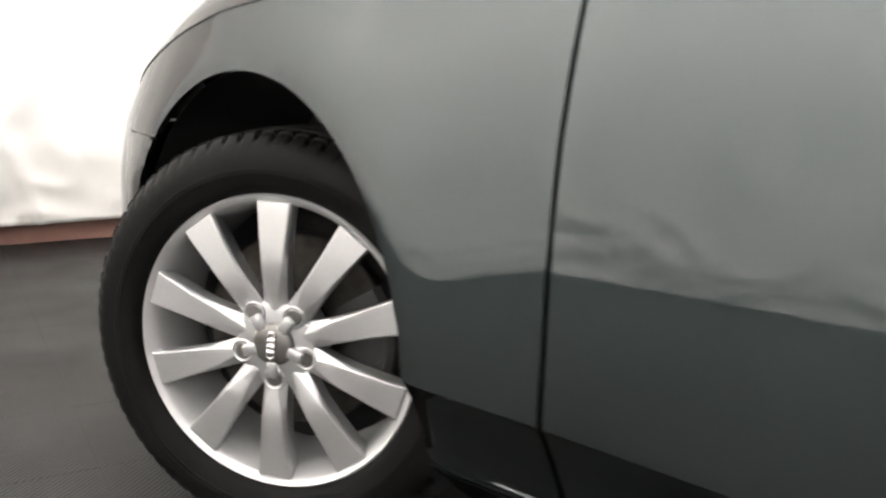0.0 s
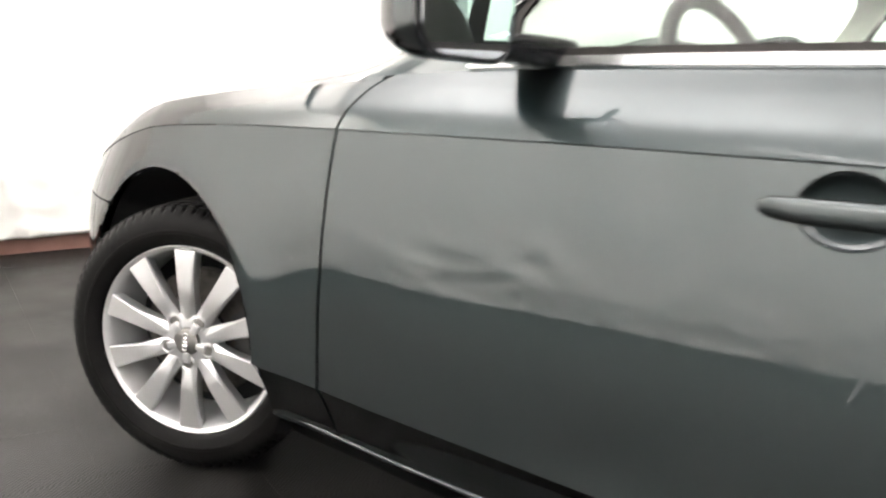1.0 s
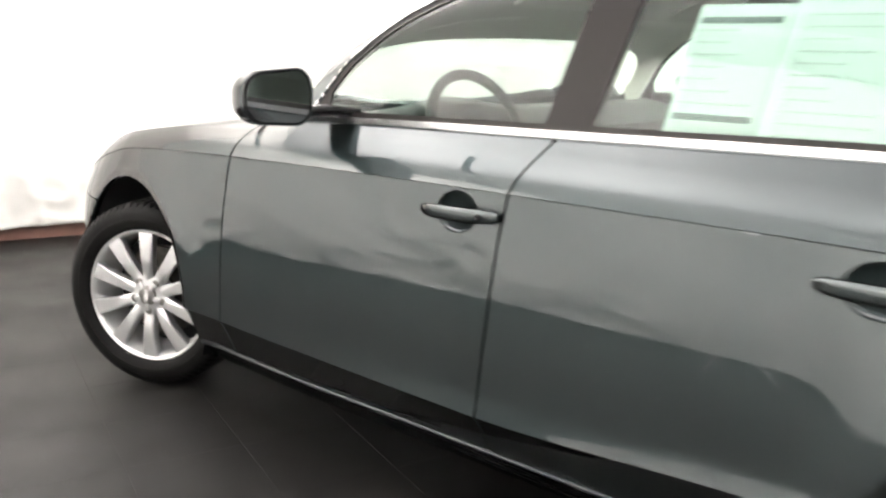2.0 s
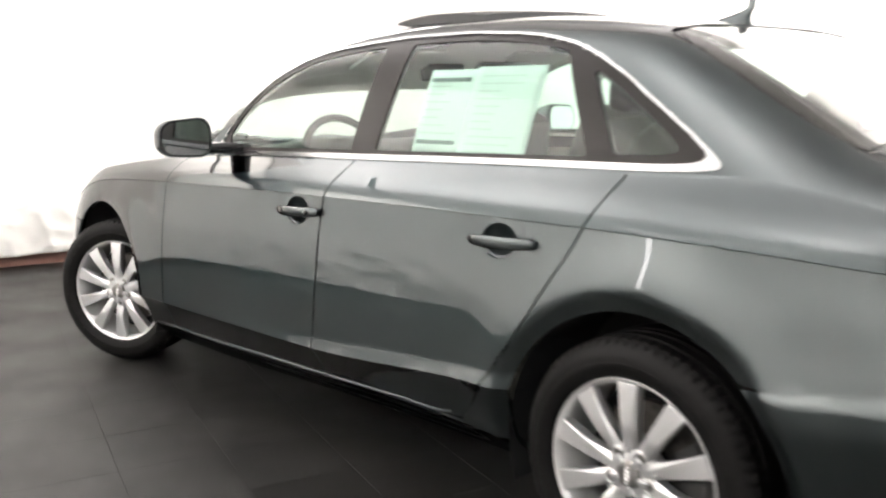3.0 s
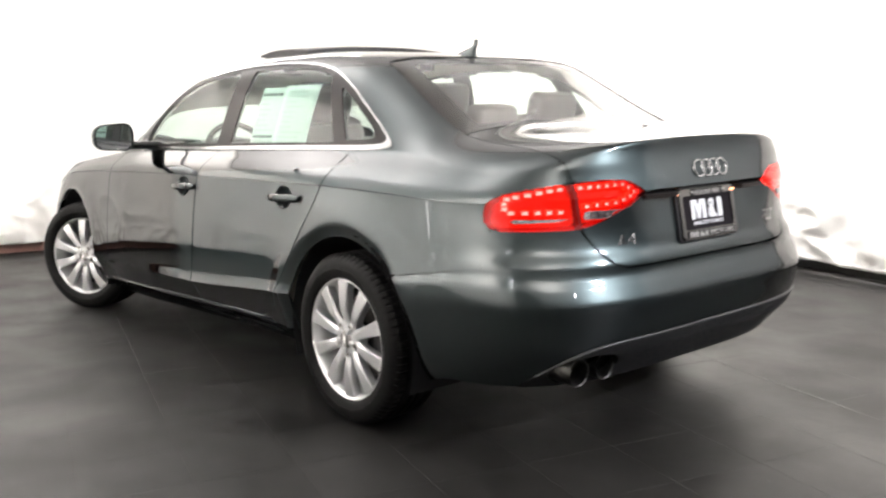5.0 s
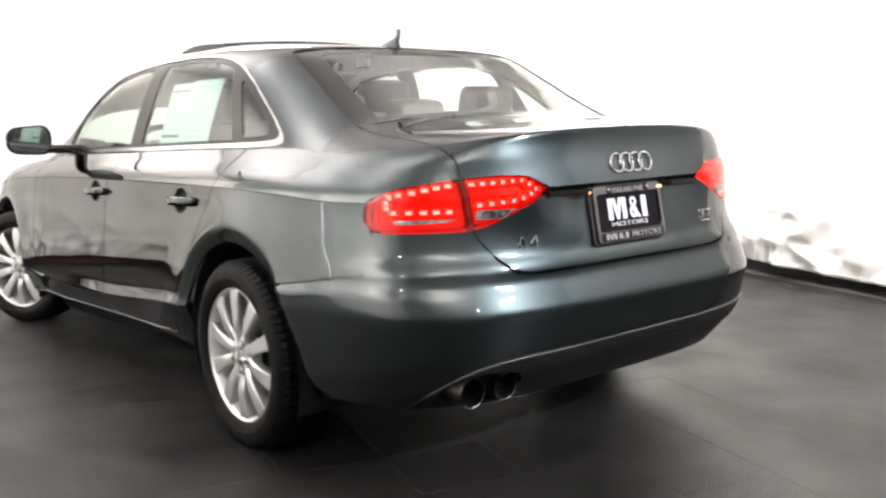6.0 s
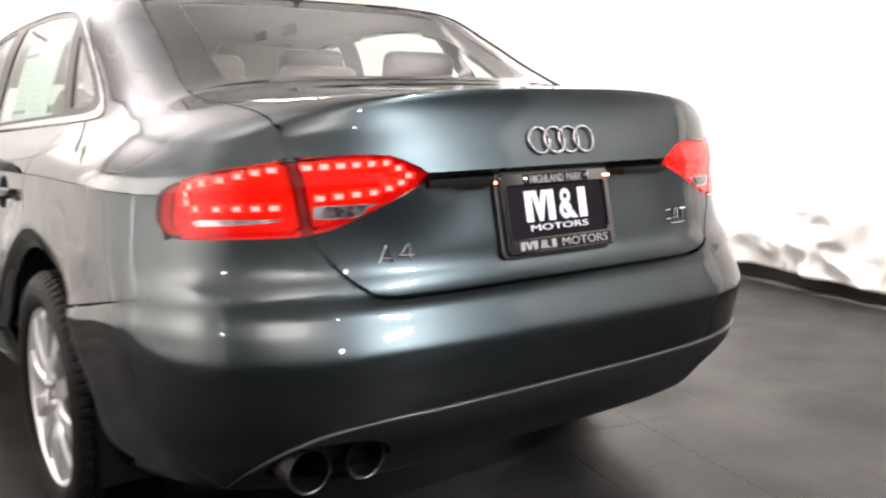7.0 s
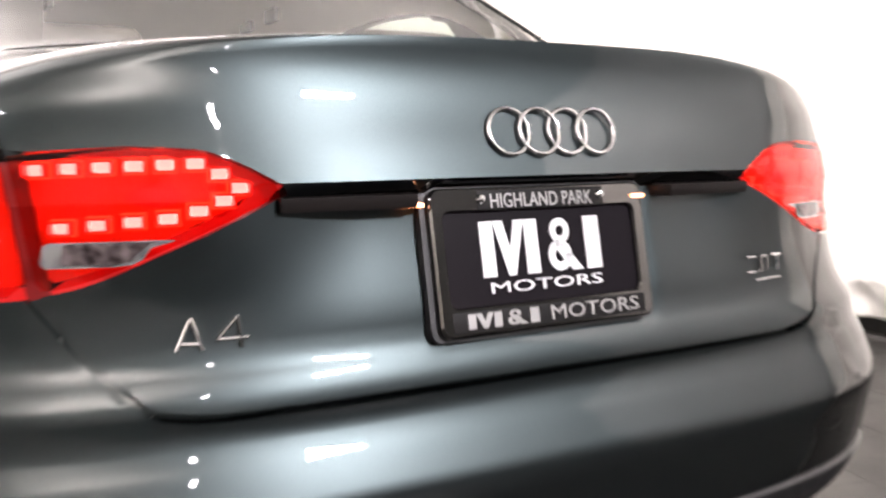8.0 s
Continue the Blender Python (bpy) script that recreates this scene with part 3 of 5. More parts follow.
    return np.array(xs), np.array(ys), np.array(zs), sum(r[2] for r in rows)


STATIONS = station_list()
GX, GY, GZ, BELT = skin(STATIONS)
GR = np.tile(np.arange(GX.shape[1], dtype=float), (GX.shape[0], 1))
P0 = np.stack([GX, -GY, GZ], -1)
_du, _dv = np.gradient(P0, axis=0), np.gradient(P0, axis=1)
GN = np.cross(_du, _dv)
GN /= np.maximum(np.linalg.norm(GN, axis=-1, keepdims=True), 1e-9)


def cut(bm, F, side, lift=0.0):
    """Adds the part of the skin where F > 0 to bm, on the left (-1) or right (1) side, lifted along the normal."""
    P = P0 + GN * lift if np.ndim(lift) == 0 else P0 + GN * lift[..., None]
    P = P.copy()
    on = F > 0
    any4 = on[:-1, :-1] | on[1:, :-1] | on[1:, 1:] | on[:-1, 1:]
    made = {}

    def vert(key, p):
        if key not in made:
            made[key] = bm.verts.new((p[0], p[1] if side < 0 else -p[1], p[2]))
        return made[key]

    for c, r in zip(*np.nonzero(any4)):
        ring = [(c, r), (c + 1, r), (c + 1, r + 1), (c, r + 1)]
        poly = []
        for i in range(4):
            a, b = ring[i], ring[(i + 1) % 4]
            fa, fb = F[a], F[b]
            if fa > 0:
                poly.append(vert(a, P[a]))
            if (fa > 0) != (fb > 0):
                lo, hi = (a, b) if a < b else (b, a)
                t = min(max(F[lo] / (F[lo] - F[hi]), 0.001), 0.999)
                poly.append(vert((lo, hi), P[lo] + (P[hi] - P[lo]) * t))
        poly = [v for i, v in enumerate(poly) if v is not poly[i - 1]]
        if len(poly) >= 3:
            try:
                bm.faces.new(poly if side < 0 else poly[::-1])
            except ValueError:
                pass


def flange(bm, depth):
    """Turns the rim of an open sheet inwards, so that the panel shows its thickness in the shut lines."""
    bm.normal_update()
    rim = [e for e in bm.edges if e.is_boundary and abs(e.verts[0].co.y) + abs(e.verts[1].co.y) > 1e-4]
    base = {v: v.normal.copy() for e in rim for v in e.verts}
    res = bmesh.ops.extrude_edge_only(bm, edges=rim)
    new_verts = [g for g in res["geom"] if isinstance(g, bmesh.types.BMVert)]
    for v in new_verts:
        src = min((e.other_vert(v) for e in v.link_edges), key=lambda o: (o.co - v.co).length)
        v.co = v.co - base.get(src, Vector((0, 0, 1))) * depth


def panel(name, F, mat, parent, label="", sides=(-1,), depth=0.012, lift=0.0, sharp=28.0):
    bm = bmesh.new()
    for s in sides:
        cut(bm, F, s, lift)
    if len(sides) == 2:
        bmesh.ops.remove_doubles(bm, verts=[v for v in bm.verts if abs(v.co.y) < 2e-3], dist=3e-4)
    bmesh.ops.dissolve_degenerate(bm, edges=bm.edges[:], dist=1e-5)
    if depth:
        flange(bm, depth)
    return part(name, bm, mat, parent, label, sharp)


def both(*fs):
    out = fs[0]
    for f in fs[1:]:
        out = np.minimum(out, f)
    return out


def either(*fs):
    out = fs[0]
    for f in fs[1:]:
        out = np.maximum(out, f)
    return out


def skin_x(y, z):
    """The x of the tail's skin at that height and half-width."""
    w = float(half_width(3.0)) - (float(under(z, 3.7)) if z < 0.875 else float(over(z - 0.883)))
    n = float(square(z))
    x = XA + (float(tail(z)) - XA) * max(0.0, 1 - min(1, abs(y) / w) ** n) ** (1 / n)
    return x


LOWER = BELT - GR                       # below the belt
UPPER = GR - BELT
WIDE = np.where(GX > -0.045, 1.0, 1.05)           # the front arch reaches further back than forward
arches = both(np.hypot((GX + 0.045) * WIDE, GZ - HUB_Z - 0.006) - 0.404, np.hypot(GX - 2.808, GZ - HUB_Z) - ARCH)
under_axle = both(np.where(GZ < HUB_Z, np.abs(GX + 0.045) * WIDE - 0.404 + 0.006, 1.0), np.where(GZ < HUB_Z, np.abs(GX - AXLES[1]) - ARCH + 0.006, 1.0))
arches = both(arches, under_axle)

gap_front = pchip((0.2, 0.566), (0.38, 0.563), (0.63, 0.560), (0.79, 0.568), (0.87, 0.580), (0.93, 0.605), (0.96, 0.640))
gap_mid = pchip((0.2, 1.588), (0.385, 1.588), (0.63, 1.600), (0.80, 1.612), (0.89, 1.627), (1.0, 1.668))
gap_rear = pchip((0.2, 2.20), (0.305, 2.225), (0.36, 2.285), (0.445, 2.355), (0.56, 2.440), (0.74, 2.560), (0.89, 2.650), (1.0, 2.690), (1.1, 2.72))
G1, G2, G3 = GX - gap_front(GZ), GX - gap_mid(GZ), GX - gap_rear(GZ)
SILL = GZ - sill_z(GX)
in_bumper_line = 0.596 + 0.16 * np.clip(GX - 3.05, 0, 0.42)
lamp_top = pchip((0.30, 0.872), (0.338, 0.890), (0.40, 0.923), (0.46, 0.941), (0.55, 0.945), (0.62, 0.941), (0.72, 0.921), (0.80, 0.902), (0.86, 0.892), (0.95, 0.88))
lamp_low = pchip((0.30, 0.906), (0.338, 0.888), (0.45, 0.838), (0.565, 0.795), (0.62, 0.788), (0.80, 0.787), (0.95, 0.79))
TAIL = GX - 3.3
LAMP = both(lamp_top(GY) - GZ, GZ - lamp_low(GY), GX - 3.487 - 0.045 * np.abs((GZ - 0.842) / 0.055) ** 3)
split_y = 0.588 + (GZ - 0.79) * 0.14
SPLIT = GY - split_y
# boot lid: outline on the tail, then along the deck
lid_low = pchip((0, 0.664), (0.42, 0.664), (0.48, 0.671), (0.52, 0.70), (0.592, 0.79), (0.62, 0.83))
deck_edge = pchip((3.0, 0.60), (3.2, 0.612), (3.4, 0.622), (3.6, 0.622), (3.7, 0.619), (3.8, 0.616))
LID = both(np.where(GR <= BELT, np.minimum(GZ - lid_low(GY), split_y - GY), deck_edge(GX) - GY), GX - (3.228 - 0.022 * (GY / 0.6) ** 2), TAIL + 0.4)
GLASS_BACK_LOW = (3.218 - 0.022 * (GY / 0.6) ** 2) - GX
GLASS_BACK = both(GLASS_BACK_LOW, GX - (2.652 - 0.03 * (1 - (GY / 0.5) ** 2)), 0.530 + (GX - 2.65) * 0.145 - GY, UPPER)
# side windows
dlo_top = pchip((0.50, 0.90), (0.70, 0.93), (0.81, 0.985), (0.96, 1.160), (1.115, 1.262), (1.345, 1.338), (1.6, 1.366), (1.8, 1.377), (2.0, 1.378), (2.25, 1.366), (2.42, 1.338), (2.52, 1.303), (2.61, 1.257), (2.70, 1.20), (2.87, 1.09), (2.988, 1.018))
slope = (dlo_top(GX + 0.01) - dlo_top(GX - 0.01)) / 0.02
belt_line = top_side(GX)
_a, _b = (dlo_top(GX) - GZ) / np.sqrt(1 + slope ** 2), GZ - belt_line - 0.004
ROUND = np.where(GX > 2.6, (_a + _b - np.sqrt((_a - _b) ** 2 + 0.036 ** 2)) / 2 + 0.003, np.minimum(_a, _b))          # the rear corner is rounded
DLO = both(np.where(GX > 2.6, np.minimum(ROUND, np.minimum(_a, _b)), ROUND), np.minimum(GX - 0.81, 2.99 - GX), UPPER + 0.2)
DLO = np.where((GX < 0.7) | (GX > 3.1), -1.0, DLO)
EDGE = 0.0070 + 0.0075 * soft(0.05, 0.02, GZ - belt_line)
h = (GZ - 1.0) / 0.37
pane_front = both(DLO - EDGE - 0.012, GX - 0.90, (1.628 + 0.068 * h) - GX)
pane_rear = both(DLO - EDGE - 0.012, GX - (1.735 + 0.075 * h), (2.585 - 0.185 * h) - GX)
pane_quarter = both(DLO - EDGE - 0.022, GX - (2.662 - 0.205 * h))
WINDSCREEN = both(np.where(GX < 1.46, (GZ - dlo_top(GX)) / np.sqrt(1 + slope ** 2) - 0.055, -1), (1.33 - 0.05 * (GY / 0.6) ** 2) - GX, GX - (0.525 + 0.14 * (GY / 0.65) ** 2), UPPER)
HOOD = both(0.47 + 0.11 * (GY / 0.65) ** 2 - GX, np.where(GR <= BELT, -1, 0.66 - GY + 0.02 * GX), GX + 0.80, UPPER)
ROOF_HOLE = both(GX - 1.42, 1.96 - GX, 0.43 - GY, GZ - 1.3)

car = empty("car")
tagged(car, "dark green-grey metallic four-door saloon with lit tail lamps", "car")

def bowl_hole(x):
    return np.hypot((GX - x) / 1.35, GZ - 0.828) - 0.047


# inner skin behind the shut lines
bm = bmesh.new()
inner = both(either(LOWER + 0.5, GX - 3.24), -LAMP - 0.004, arches - 0.02, bowl_hole(1.485) - 0.01, bowl_hole(2.383) - 0.01, GX + 0.5, GZ - 0.25)
for s in (-1, 1):
    cut(bm, inner, s, -0.014)
part("inner_panel", bm, PAINT, car, "painted inner panel behind the shut lines")

BODY_U = both(UPPER + 0.01, -DLO, -WINDSCREEN - GAP, -GLASS_BACK - 0.002, -HOOD - GAP, -LID - GAP, -ROOF_HOLE, GX - 0.60)
REAR_WING = both(LOWER, G3 - GAP, arches, either(GZ - in_bumper_line - GAP, 2.9 - GX), either(3.515 - GX, GZ - lamp_low(GY)), -LAMP - 0.002, either(3.3 - GX, SPLIT - GAP), -LID - GAP - 0.0039 * soft(0.90, 0.80, GZ))
SKIRT = both(-SILL - 0.002, arches, GX - 0.25, 2.9 - GX)
BODY = both(either(BODY_U, REAR_WING), either(UPPER + 0.02, both(arches)))
body = panel("body_shell", BODY, PAINT, car, "", (-1, 1), 0.012)
panel("sill", both(SKIRT, LOWER, G3 * 0 + 1, 2.55 - GX), PAINT, car, "", (-1,), 0.015)
panel("sill", both(SKIRT, LOWER, 2.55 - GX), PAINT, car, "", (1,), 0.015)
for s in (-1, 1):
    bm = bmesh.new()
    tube(bm, [(x, s * (float(half_width(x)) - float(under(sill_z(x) + 0.003, x)) + 0.0015), float(sill_z(x)) + 0.002 + 0.03 * float(soft(2.10, 2.24, x)) ** 2) for x in np.linspace(0.37, 2.24, 60)], 0.0042, 8)
    part("sill_bead", bm, PAINT, car, "", 60)
FENDER = both(LOWER, -G1 - GAP, arches, GX + 0.62, either(SILL, 0.3 - GX), either(GZ - 0.62, GX + 0.30))
FENDER_TOP = both(UPPER + 0.01, -HOOD - GAP, -WINDSCREEN - GAP, 0.60 - GX, GX + 0.55)
fender = either(FENDER, FENDER_TOP)
for s in (-1, 1):
    panel("front_wing", fender, PAINT, car, "", (s,), 0.012)
    front = panel("front_door", both(LOWER, G1 - GAP, -G2 - GAP, SILL - 0.004, bowl_hole(1.485)), PAINT, car, "", (s,), 0.012)
    rear = panel("rear_door", both(LOWER, G2 - GAP, -G3 - GAP, SILL - 0.004, bowl_hole(2.383)), PAINT, car, "", (s,), 0.012)
    panel("window_pane", pane_front, GLASS, front, "green-tinted front door glass", (s,), 0, -0.006)
    panel("window_pane", pane_rear, GLASS, rear, "green-tinted rear door glass", (s,), 0, -0.006)
    panel("quarter_window", pane_quarter, GLASS, car, "small green-tinted quarter window", (s,), 0, -0.006)
    panel("window_surround", both(DLO - EDGE, -pane_front + 0.004, -pane_rear + 0.004, -pane_quarter + 0.004), PILLAR_BLACK, car, "satin black pillars and seals round the windows", (s,), 0.008, -0.003)
    panel("window_trim", both(DLO + 0.001, EDGE - DLO), SATIN, car, "bright satin metal strip round the windows", (s,), 0.006, 0.003)
    lamp = panel("tail_lamp", both(LAMP - 0.002, SPLIT - 0.0045), RED_LENS, car, "lit red tail lamp on the wing", (s,), 0.006, 0.002)
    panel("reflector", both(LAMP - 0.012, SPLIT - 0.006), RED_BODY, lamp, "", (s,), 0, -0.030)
    panel("lamp_border", both(LAMP + 0.012, -(LAMP - 0.013), SPLIT - 0.006), RED_RIM, lamp, "dim red border of the lamp", (s,), 0.004, -0.020)
    panel("reversing_strip", both(LAMP - 0.012, SPLIT - 0.02, GZ - 0.805, 0.822 - GZ, 0.76 - GY), CLEAR, lamp, "clear reversing strip", (s,), 0.003, 0.0035)
    lid_lamp = panel("tail_lamp", both(LAMP - 0.002, -SPLIT - 0.0045), RED_LENS, car, "lit red tail lamp on the boot lid", (s,), 0.006, 0.002)
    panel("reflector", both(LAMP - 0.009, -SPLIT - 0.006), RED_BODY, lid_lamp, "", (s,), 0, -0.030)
    panel("lamp_border", both(LAMP + 0.012, -(LAMP - 0.010), -SPLIT - 0.006), RED_RIM, lid_lamp, "dim red border of the lamp", (s,), 0.004, -0.020)
    panel("reversing_strip", both(LAMP - 0.002, -SPLIT - 0.008, 0.580 - GY, GZ - 0.818, 0.844 - GZ, GZ - 0.818 - (0.50 - GY) * 0.5), CLEAR, lid_lamp, "clear reversing strip", (s,), 0.003, 0.0035)
    panel("smoked_lens", both(LAMP - 0.002, -SPLIT - 0.022, 0.562 - GY, GZ - 0.821, 0.8425 - GZ, GZ - 0.8225 - (0.50 - GY) * 0.5), DARK_CLEAR, lid_lamp, "smoked part of the reversing strip", (s,), 0.002, 0.0055)
    panel("bulb_hollow", both(LAMP, 0.014 - np.hypot((GY - 0.475) * 0.45, GZ - 0.889), GX - 3.3), RED_DIM, lid_lamp, "dim hollow in the lit lamp", (s,), 0.002, -0.018)
    panel("seam_filler", both(LAMP + 0.008, 0.012 - np.abs(SPLIT), TAIL), RED_JOINT, lamp, "dark red joint between the two lamps", (s,), 0, -0.018)
    panel("amber_spot", both(0.0035 - np.hypot((GY - 0.576) * 0.35, GZ - 0.8955), TAIL), AMBER, lid_lamp, "small amber spot", (s,), 0, -0.016)
    # rows of light diodes, following the lamp's outline
    spots = [(y, 0.916 + 0.004 * (0.58 - y) / 0.15, lid_lamp) for y in np.linspace(0.428, 0.575, 6)] + [(y, 0.857 + 0.007 * (0.558 - y) / 0.10, lid_lamp) for y in np.linspace(0.458, 0.556, 4)]
    spots += [(0.405, 0.909, lid_lamp), (0.386, 0.894, lid_lamp), (0.403, 0.881, lid_lamp), (0.428, 0.871, lid_lamp)]
    spots += [(y, float(lamp_top(y)) - 0.026, lamp) for y in np.linspace(0.632, 0.735, 5)] + [(y, 0.842, lamp) for y in np.linspace(0.632, 0.745, 5)]
    spots += [(0.752, 0.886, lamp), (0.756, 0.870, lamp), (0.756, 0.855, lamp)]
    for y, z, owner in spots:
        x = skin_x(y, z) - 0.0215
        ang = math.atan2(skin_x(y - 0.01, z) - skin_x(y + 0.01, z), 0.02)
        bm = bmesh.new()
        box(bm, (x, s * y, z), (0.005, 0.0175, 0.0118), 0.0035, Matrix.Rotation(s * -ang * -1, 4, "Z"))
        part("light_diode", bm, LED, owner)
        # a glowing plate behind the diode imitates the halo round it
        bm = bmesh.new()
        off = Matrix.Rotation(s * ang, 4, "Z") @ Vector((-0.0045, 0, 0))
        box(bm, (x + off.x, s * y + off.y, z), (0.002, 0.0255, 0.0185), 0.0, Matrix.Rotation(s * ang, 4, "Z"))
        part("diode_halo", bm, RED_HALO, owner)
        bm = bmesh.new()
        turn = Matrix.Rotation(s * ang, 4, "Z")
        for k, (cy, cz, wy, wz) in enumerate(((0, 0.0062, 0.021, 0.0016), (0, -0.0062, 0.021, 0.0016), (0.0100, 0, 0.0016, 0.0108), (-0.0100, 0, 0.0016, 0.0108))):
            off = turn @ Vector((0.0068, cy, cz))
            box(bm, (x + off.x, s * y + off.y, z + off.z), (0.0180, wy, wz), 0, turn)
        part("diode_cup", bm, RED_CUP, owner)
    # handles: a hollow in the door skin and a bar across it
    for door, hx in ((front, 1.485), (rear, 2.383)):
        w = float(half_width(hx)) - float(under(0.828, hx))
        bm = bmesh.new()
        rings = []
        for k in range(7):
            a = math.pi / 2 * k / 6
            rr = 0.049 * math.cos(a)
            rings.append([(hx + 1.35 * rr * math.cos(b), s * (w - 0.002 - 0.021 * math.sin(a) + 0.12 * -(rr * math.sin(b))), 0.828 + rr * math.sin(b)) for b in np.linspace(0, 2 * math.pi, 28, endpoint=False)])
        loft(bm, rings[:-1] + [[(hx + 0.001 * math.cos(b), s * (w - 0.023), 0.828 + 0.001 * math.sin(b)) for b in np.linspace(0, 2 * math.pi, 28, endpoint=False)]], cap=False)
        bmesh.ops.recalc_face_normals(bm, faces=bm.faces[:])
        part("handle_hollow", bm, PAINT, door)
        bm = bmesh.new()
        rings = []
        for q in np.linspace(-1, 1, 21):
            hgt = 0.033 * (1 - 0.28 * abs(q) ** 3) * (1 if abs(q) < 0.99 else 0.7)
            wid = 0.022 * (1 - 0.3 * abs(q) ** 4)
            out = 0.026 - 0.020 * abs(q) ** 2.6
            rings.append([(hx + 0.012 + 0.115 * q, s * (w + out + a), 0.828 + 0.004 * q + b) for a, b in rounded(wid, hgt, min(wid, hgt) * 0.42, 4)])
        loft(bm, rings)
        bmesh.ops.recalc_face_normals(bm, faces=bm.faces[:])
        part("door_handle", bm, PAINT, door, "body-coloured bar handle", 40)
    bm = bmesh.new()
    lathe(bm, [(0.0001, 0.002), (0.006, 0.002), (0.0075, 0), (0.0075, -0.004)], 20)
    wy = float(half_width(1.6)) + 0.012
    bmesh.ops.transform(bm, matrix=Matrix.Translation((1.578, s * wy, 0.832)) @ Matrix.Rotation(math.pi if s < 0 else 0, 4, "Z"), verts=bm.verts[:])
    part("lock_barrel", bm, GLOSS_BLACK, front)

    # door mirror
    mir = bmesh.new()
    rings = []
    for q in np.linspace(0, 1, 12):
        k = math.sin(math.pi / 2 * min(1, 0.12 + 0.95 * q)) ** 0.55
        cx, cy, cz = 0.875 + 0.135 * q, s * (1.012 + 0.012 * q), 1.050 + 0.004 * q
        rings.append([(cx + 0.10 * (0.095 - abs(0)) * 0 - 0.25 * (a * 0.5 + 0.0) * (1 - q) * 0.3, cy + s * a * k, cz + b * k * (1.0 - 0.10 * (a / 0.1))) for a, b in rounded(0.205, 0.135, 0.052, 6)])
    loft(mir, rings)
    bmesh.ops.recalc_face_normals(mir, faces=mir.faces[:])
    housing = part("door_mirror", mir, PAINT, front, "", 50)
    bm = bmesh.new()
    loft(bm, [[(1.0105 + d, s * (1.025 + a * kk), 1.054 + b * kk * (1.0 - 0.10 * (a / 0.1))) for a, b in rounded(0.205, 0.135, 0.052, 6)] for d, kk in ((0.0, 0.97), (0.004, 0.955))])
    bmesh.ops.recalc_face_normals(bm, faces=bm.faces[:])
    mr = part("mirror_frame", bm, GLOSS_BLACK, car)
    bm = bmesh.new()
    loft(bm, [[(1.0152 + d, s * (1.025 + a * kk), 1.054 + b * kk * (1.0 - 0.10 * (a / 0.1))) for a, b in rounded(0.205, 0.135, 0.052, 6)] for d, kk in ((0.0, 0.88), (0.002, 0.875))])
    bmesh.ops.recalc_face_normals(bm, faces=bm.faces[:])
    part("mirror_glass", bm, MIRROR, mr)
    bm = bmesh.new()
    rings = []
    for q in np.linspace(0, 1, 8):
        rings.append([(0.935 + 0.02 * (1 - q) + a, s * (0.76 + 0.20 * q), 0.997 + 0.012 * math.sin(q * 2.2) + b) for a, b in rounded(0.10 - 0.03 * q, 0.050 - 0.012 * q, 0.016, 4)])
    loft(bm, rings)
    bmesh.ops.recalc_face_normals(bm, faces=bm.faces[:])
    part("mirror_arm", bm, GLOSS_BLACK, car)

    # wheel-arch liners
    for xc in AXLES:
        bm = bmesh.new()
        outer, innr = 0.872, 0.585
        cx, cz, rl = (-0.045, HUB_Z + 0.006, 0.406) if xc == 0 else (xc, HUB_Z, 0.392)
        arc = [(cx + rl * (0.952 if xc == 0 and math.cos(a) < 0 else 1) * math.cos(a), cz + rl * math.sin(a)) for a in np.linspace(-0.35, math.pi + 0.35, 40)]
        ring0 = [(x, s * outer, z) for x, z in arc]
        ring1 = [(x, s * innr, z) for x, z in arc]
        loft(bm, [ring0, ring1], cap=False, closed=False)
        bm.faces.new([bm.verts.new(p) for p in ring1])
        part("wheel_arch_liner", bm, VOID, car)

panel("boot_lid", both(LID, -both(LAMP + 0.002, GR * 0 + 1), either(SPLIT * -1 - GAP, UPPER)), PAINT, car, "", (-1, 1), 0.012)
BUMPER = both(LOWER, GX - 2.9, either(in_bumper_line - GAP - GZ, both(GX - 3.5151, lamp_low(GY) - 0.0012 - GZ)), -LAMP - 0.002, -both(GZ - lid_low(GY) + 0.0100, split_y + 0.0085 - GY, np.where(GR <= BELT, 1, -1)), arches)
LIP_LOW = pchip((0, 0.431), (0.42, 0.428), (0.54, 0.420), (0.60, 0.407), (0.65, 0.382), (0.685, 0.345), (0.71, 0.30), (0.73, 0.25), (0.9, 0.2))
LIP_RIGHT = pchip((0, 0.431), (0.45, 0.434), (0.9, 0.440))           # no exhaust on this side: the edge runs on round the corner
bump_cut = np.where(GX > 3.4, GZ - LIP_LOW(GY), 1.0)
bump_right = np.where(GX > 3.3, GZ - LIP_RIGHT(GY), 1.0)
bm = bmesh.new()
cut(bm, both(BUMPER, bump_cut - 0.002), -1)
cut(bm, both(BUMPER, bump_right - 0.002), 1)
bmesh.ops.remove_doubles(bm, verts=[v for v in bm.verts if abs(v.co.y) < 2e-3], dist=3e-4)
bmesh.ops.dissolve_degenerate(bm, edges=bm.edges[:], dist=1e-5)
flange(bm, 0.014)
bumper = part("rear_bumper", bm, PAINT, car, "", 28)
INSERT = vary(material("black_bumper_insert", (0.010, 0.010, 0.0105), 0.5, spec=0.25), 90, (0.008, 0.008, 0.0085), (0.014, 0.014, 0.0145), (0.42, 0.6), 0.2)
# a paler tone than the insert imitates light caught along its edge
INSERT_EDGE = vary(material("lit_bumper_edge", (0.05, 0.05, 0.052), 0.34, spec=0.5), 60, (0.042, 0.042, 0.044), (0.058, 0.058, 0.06), (0.3, 0.4))
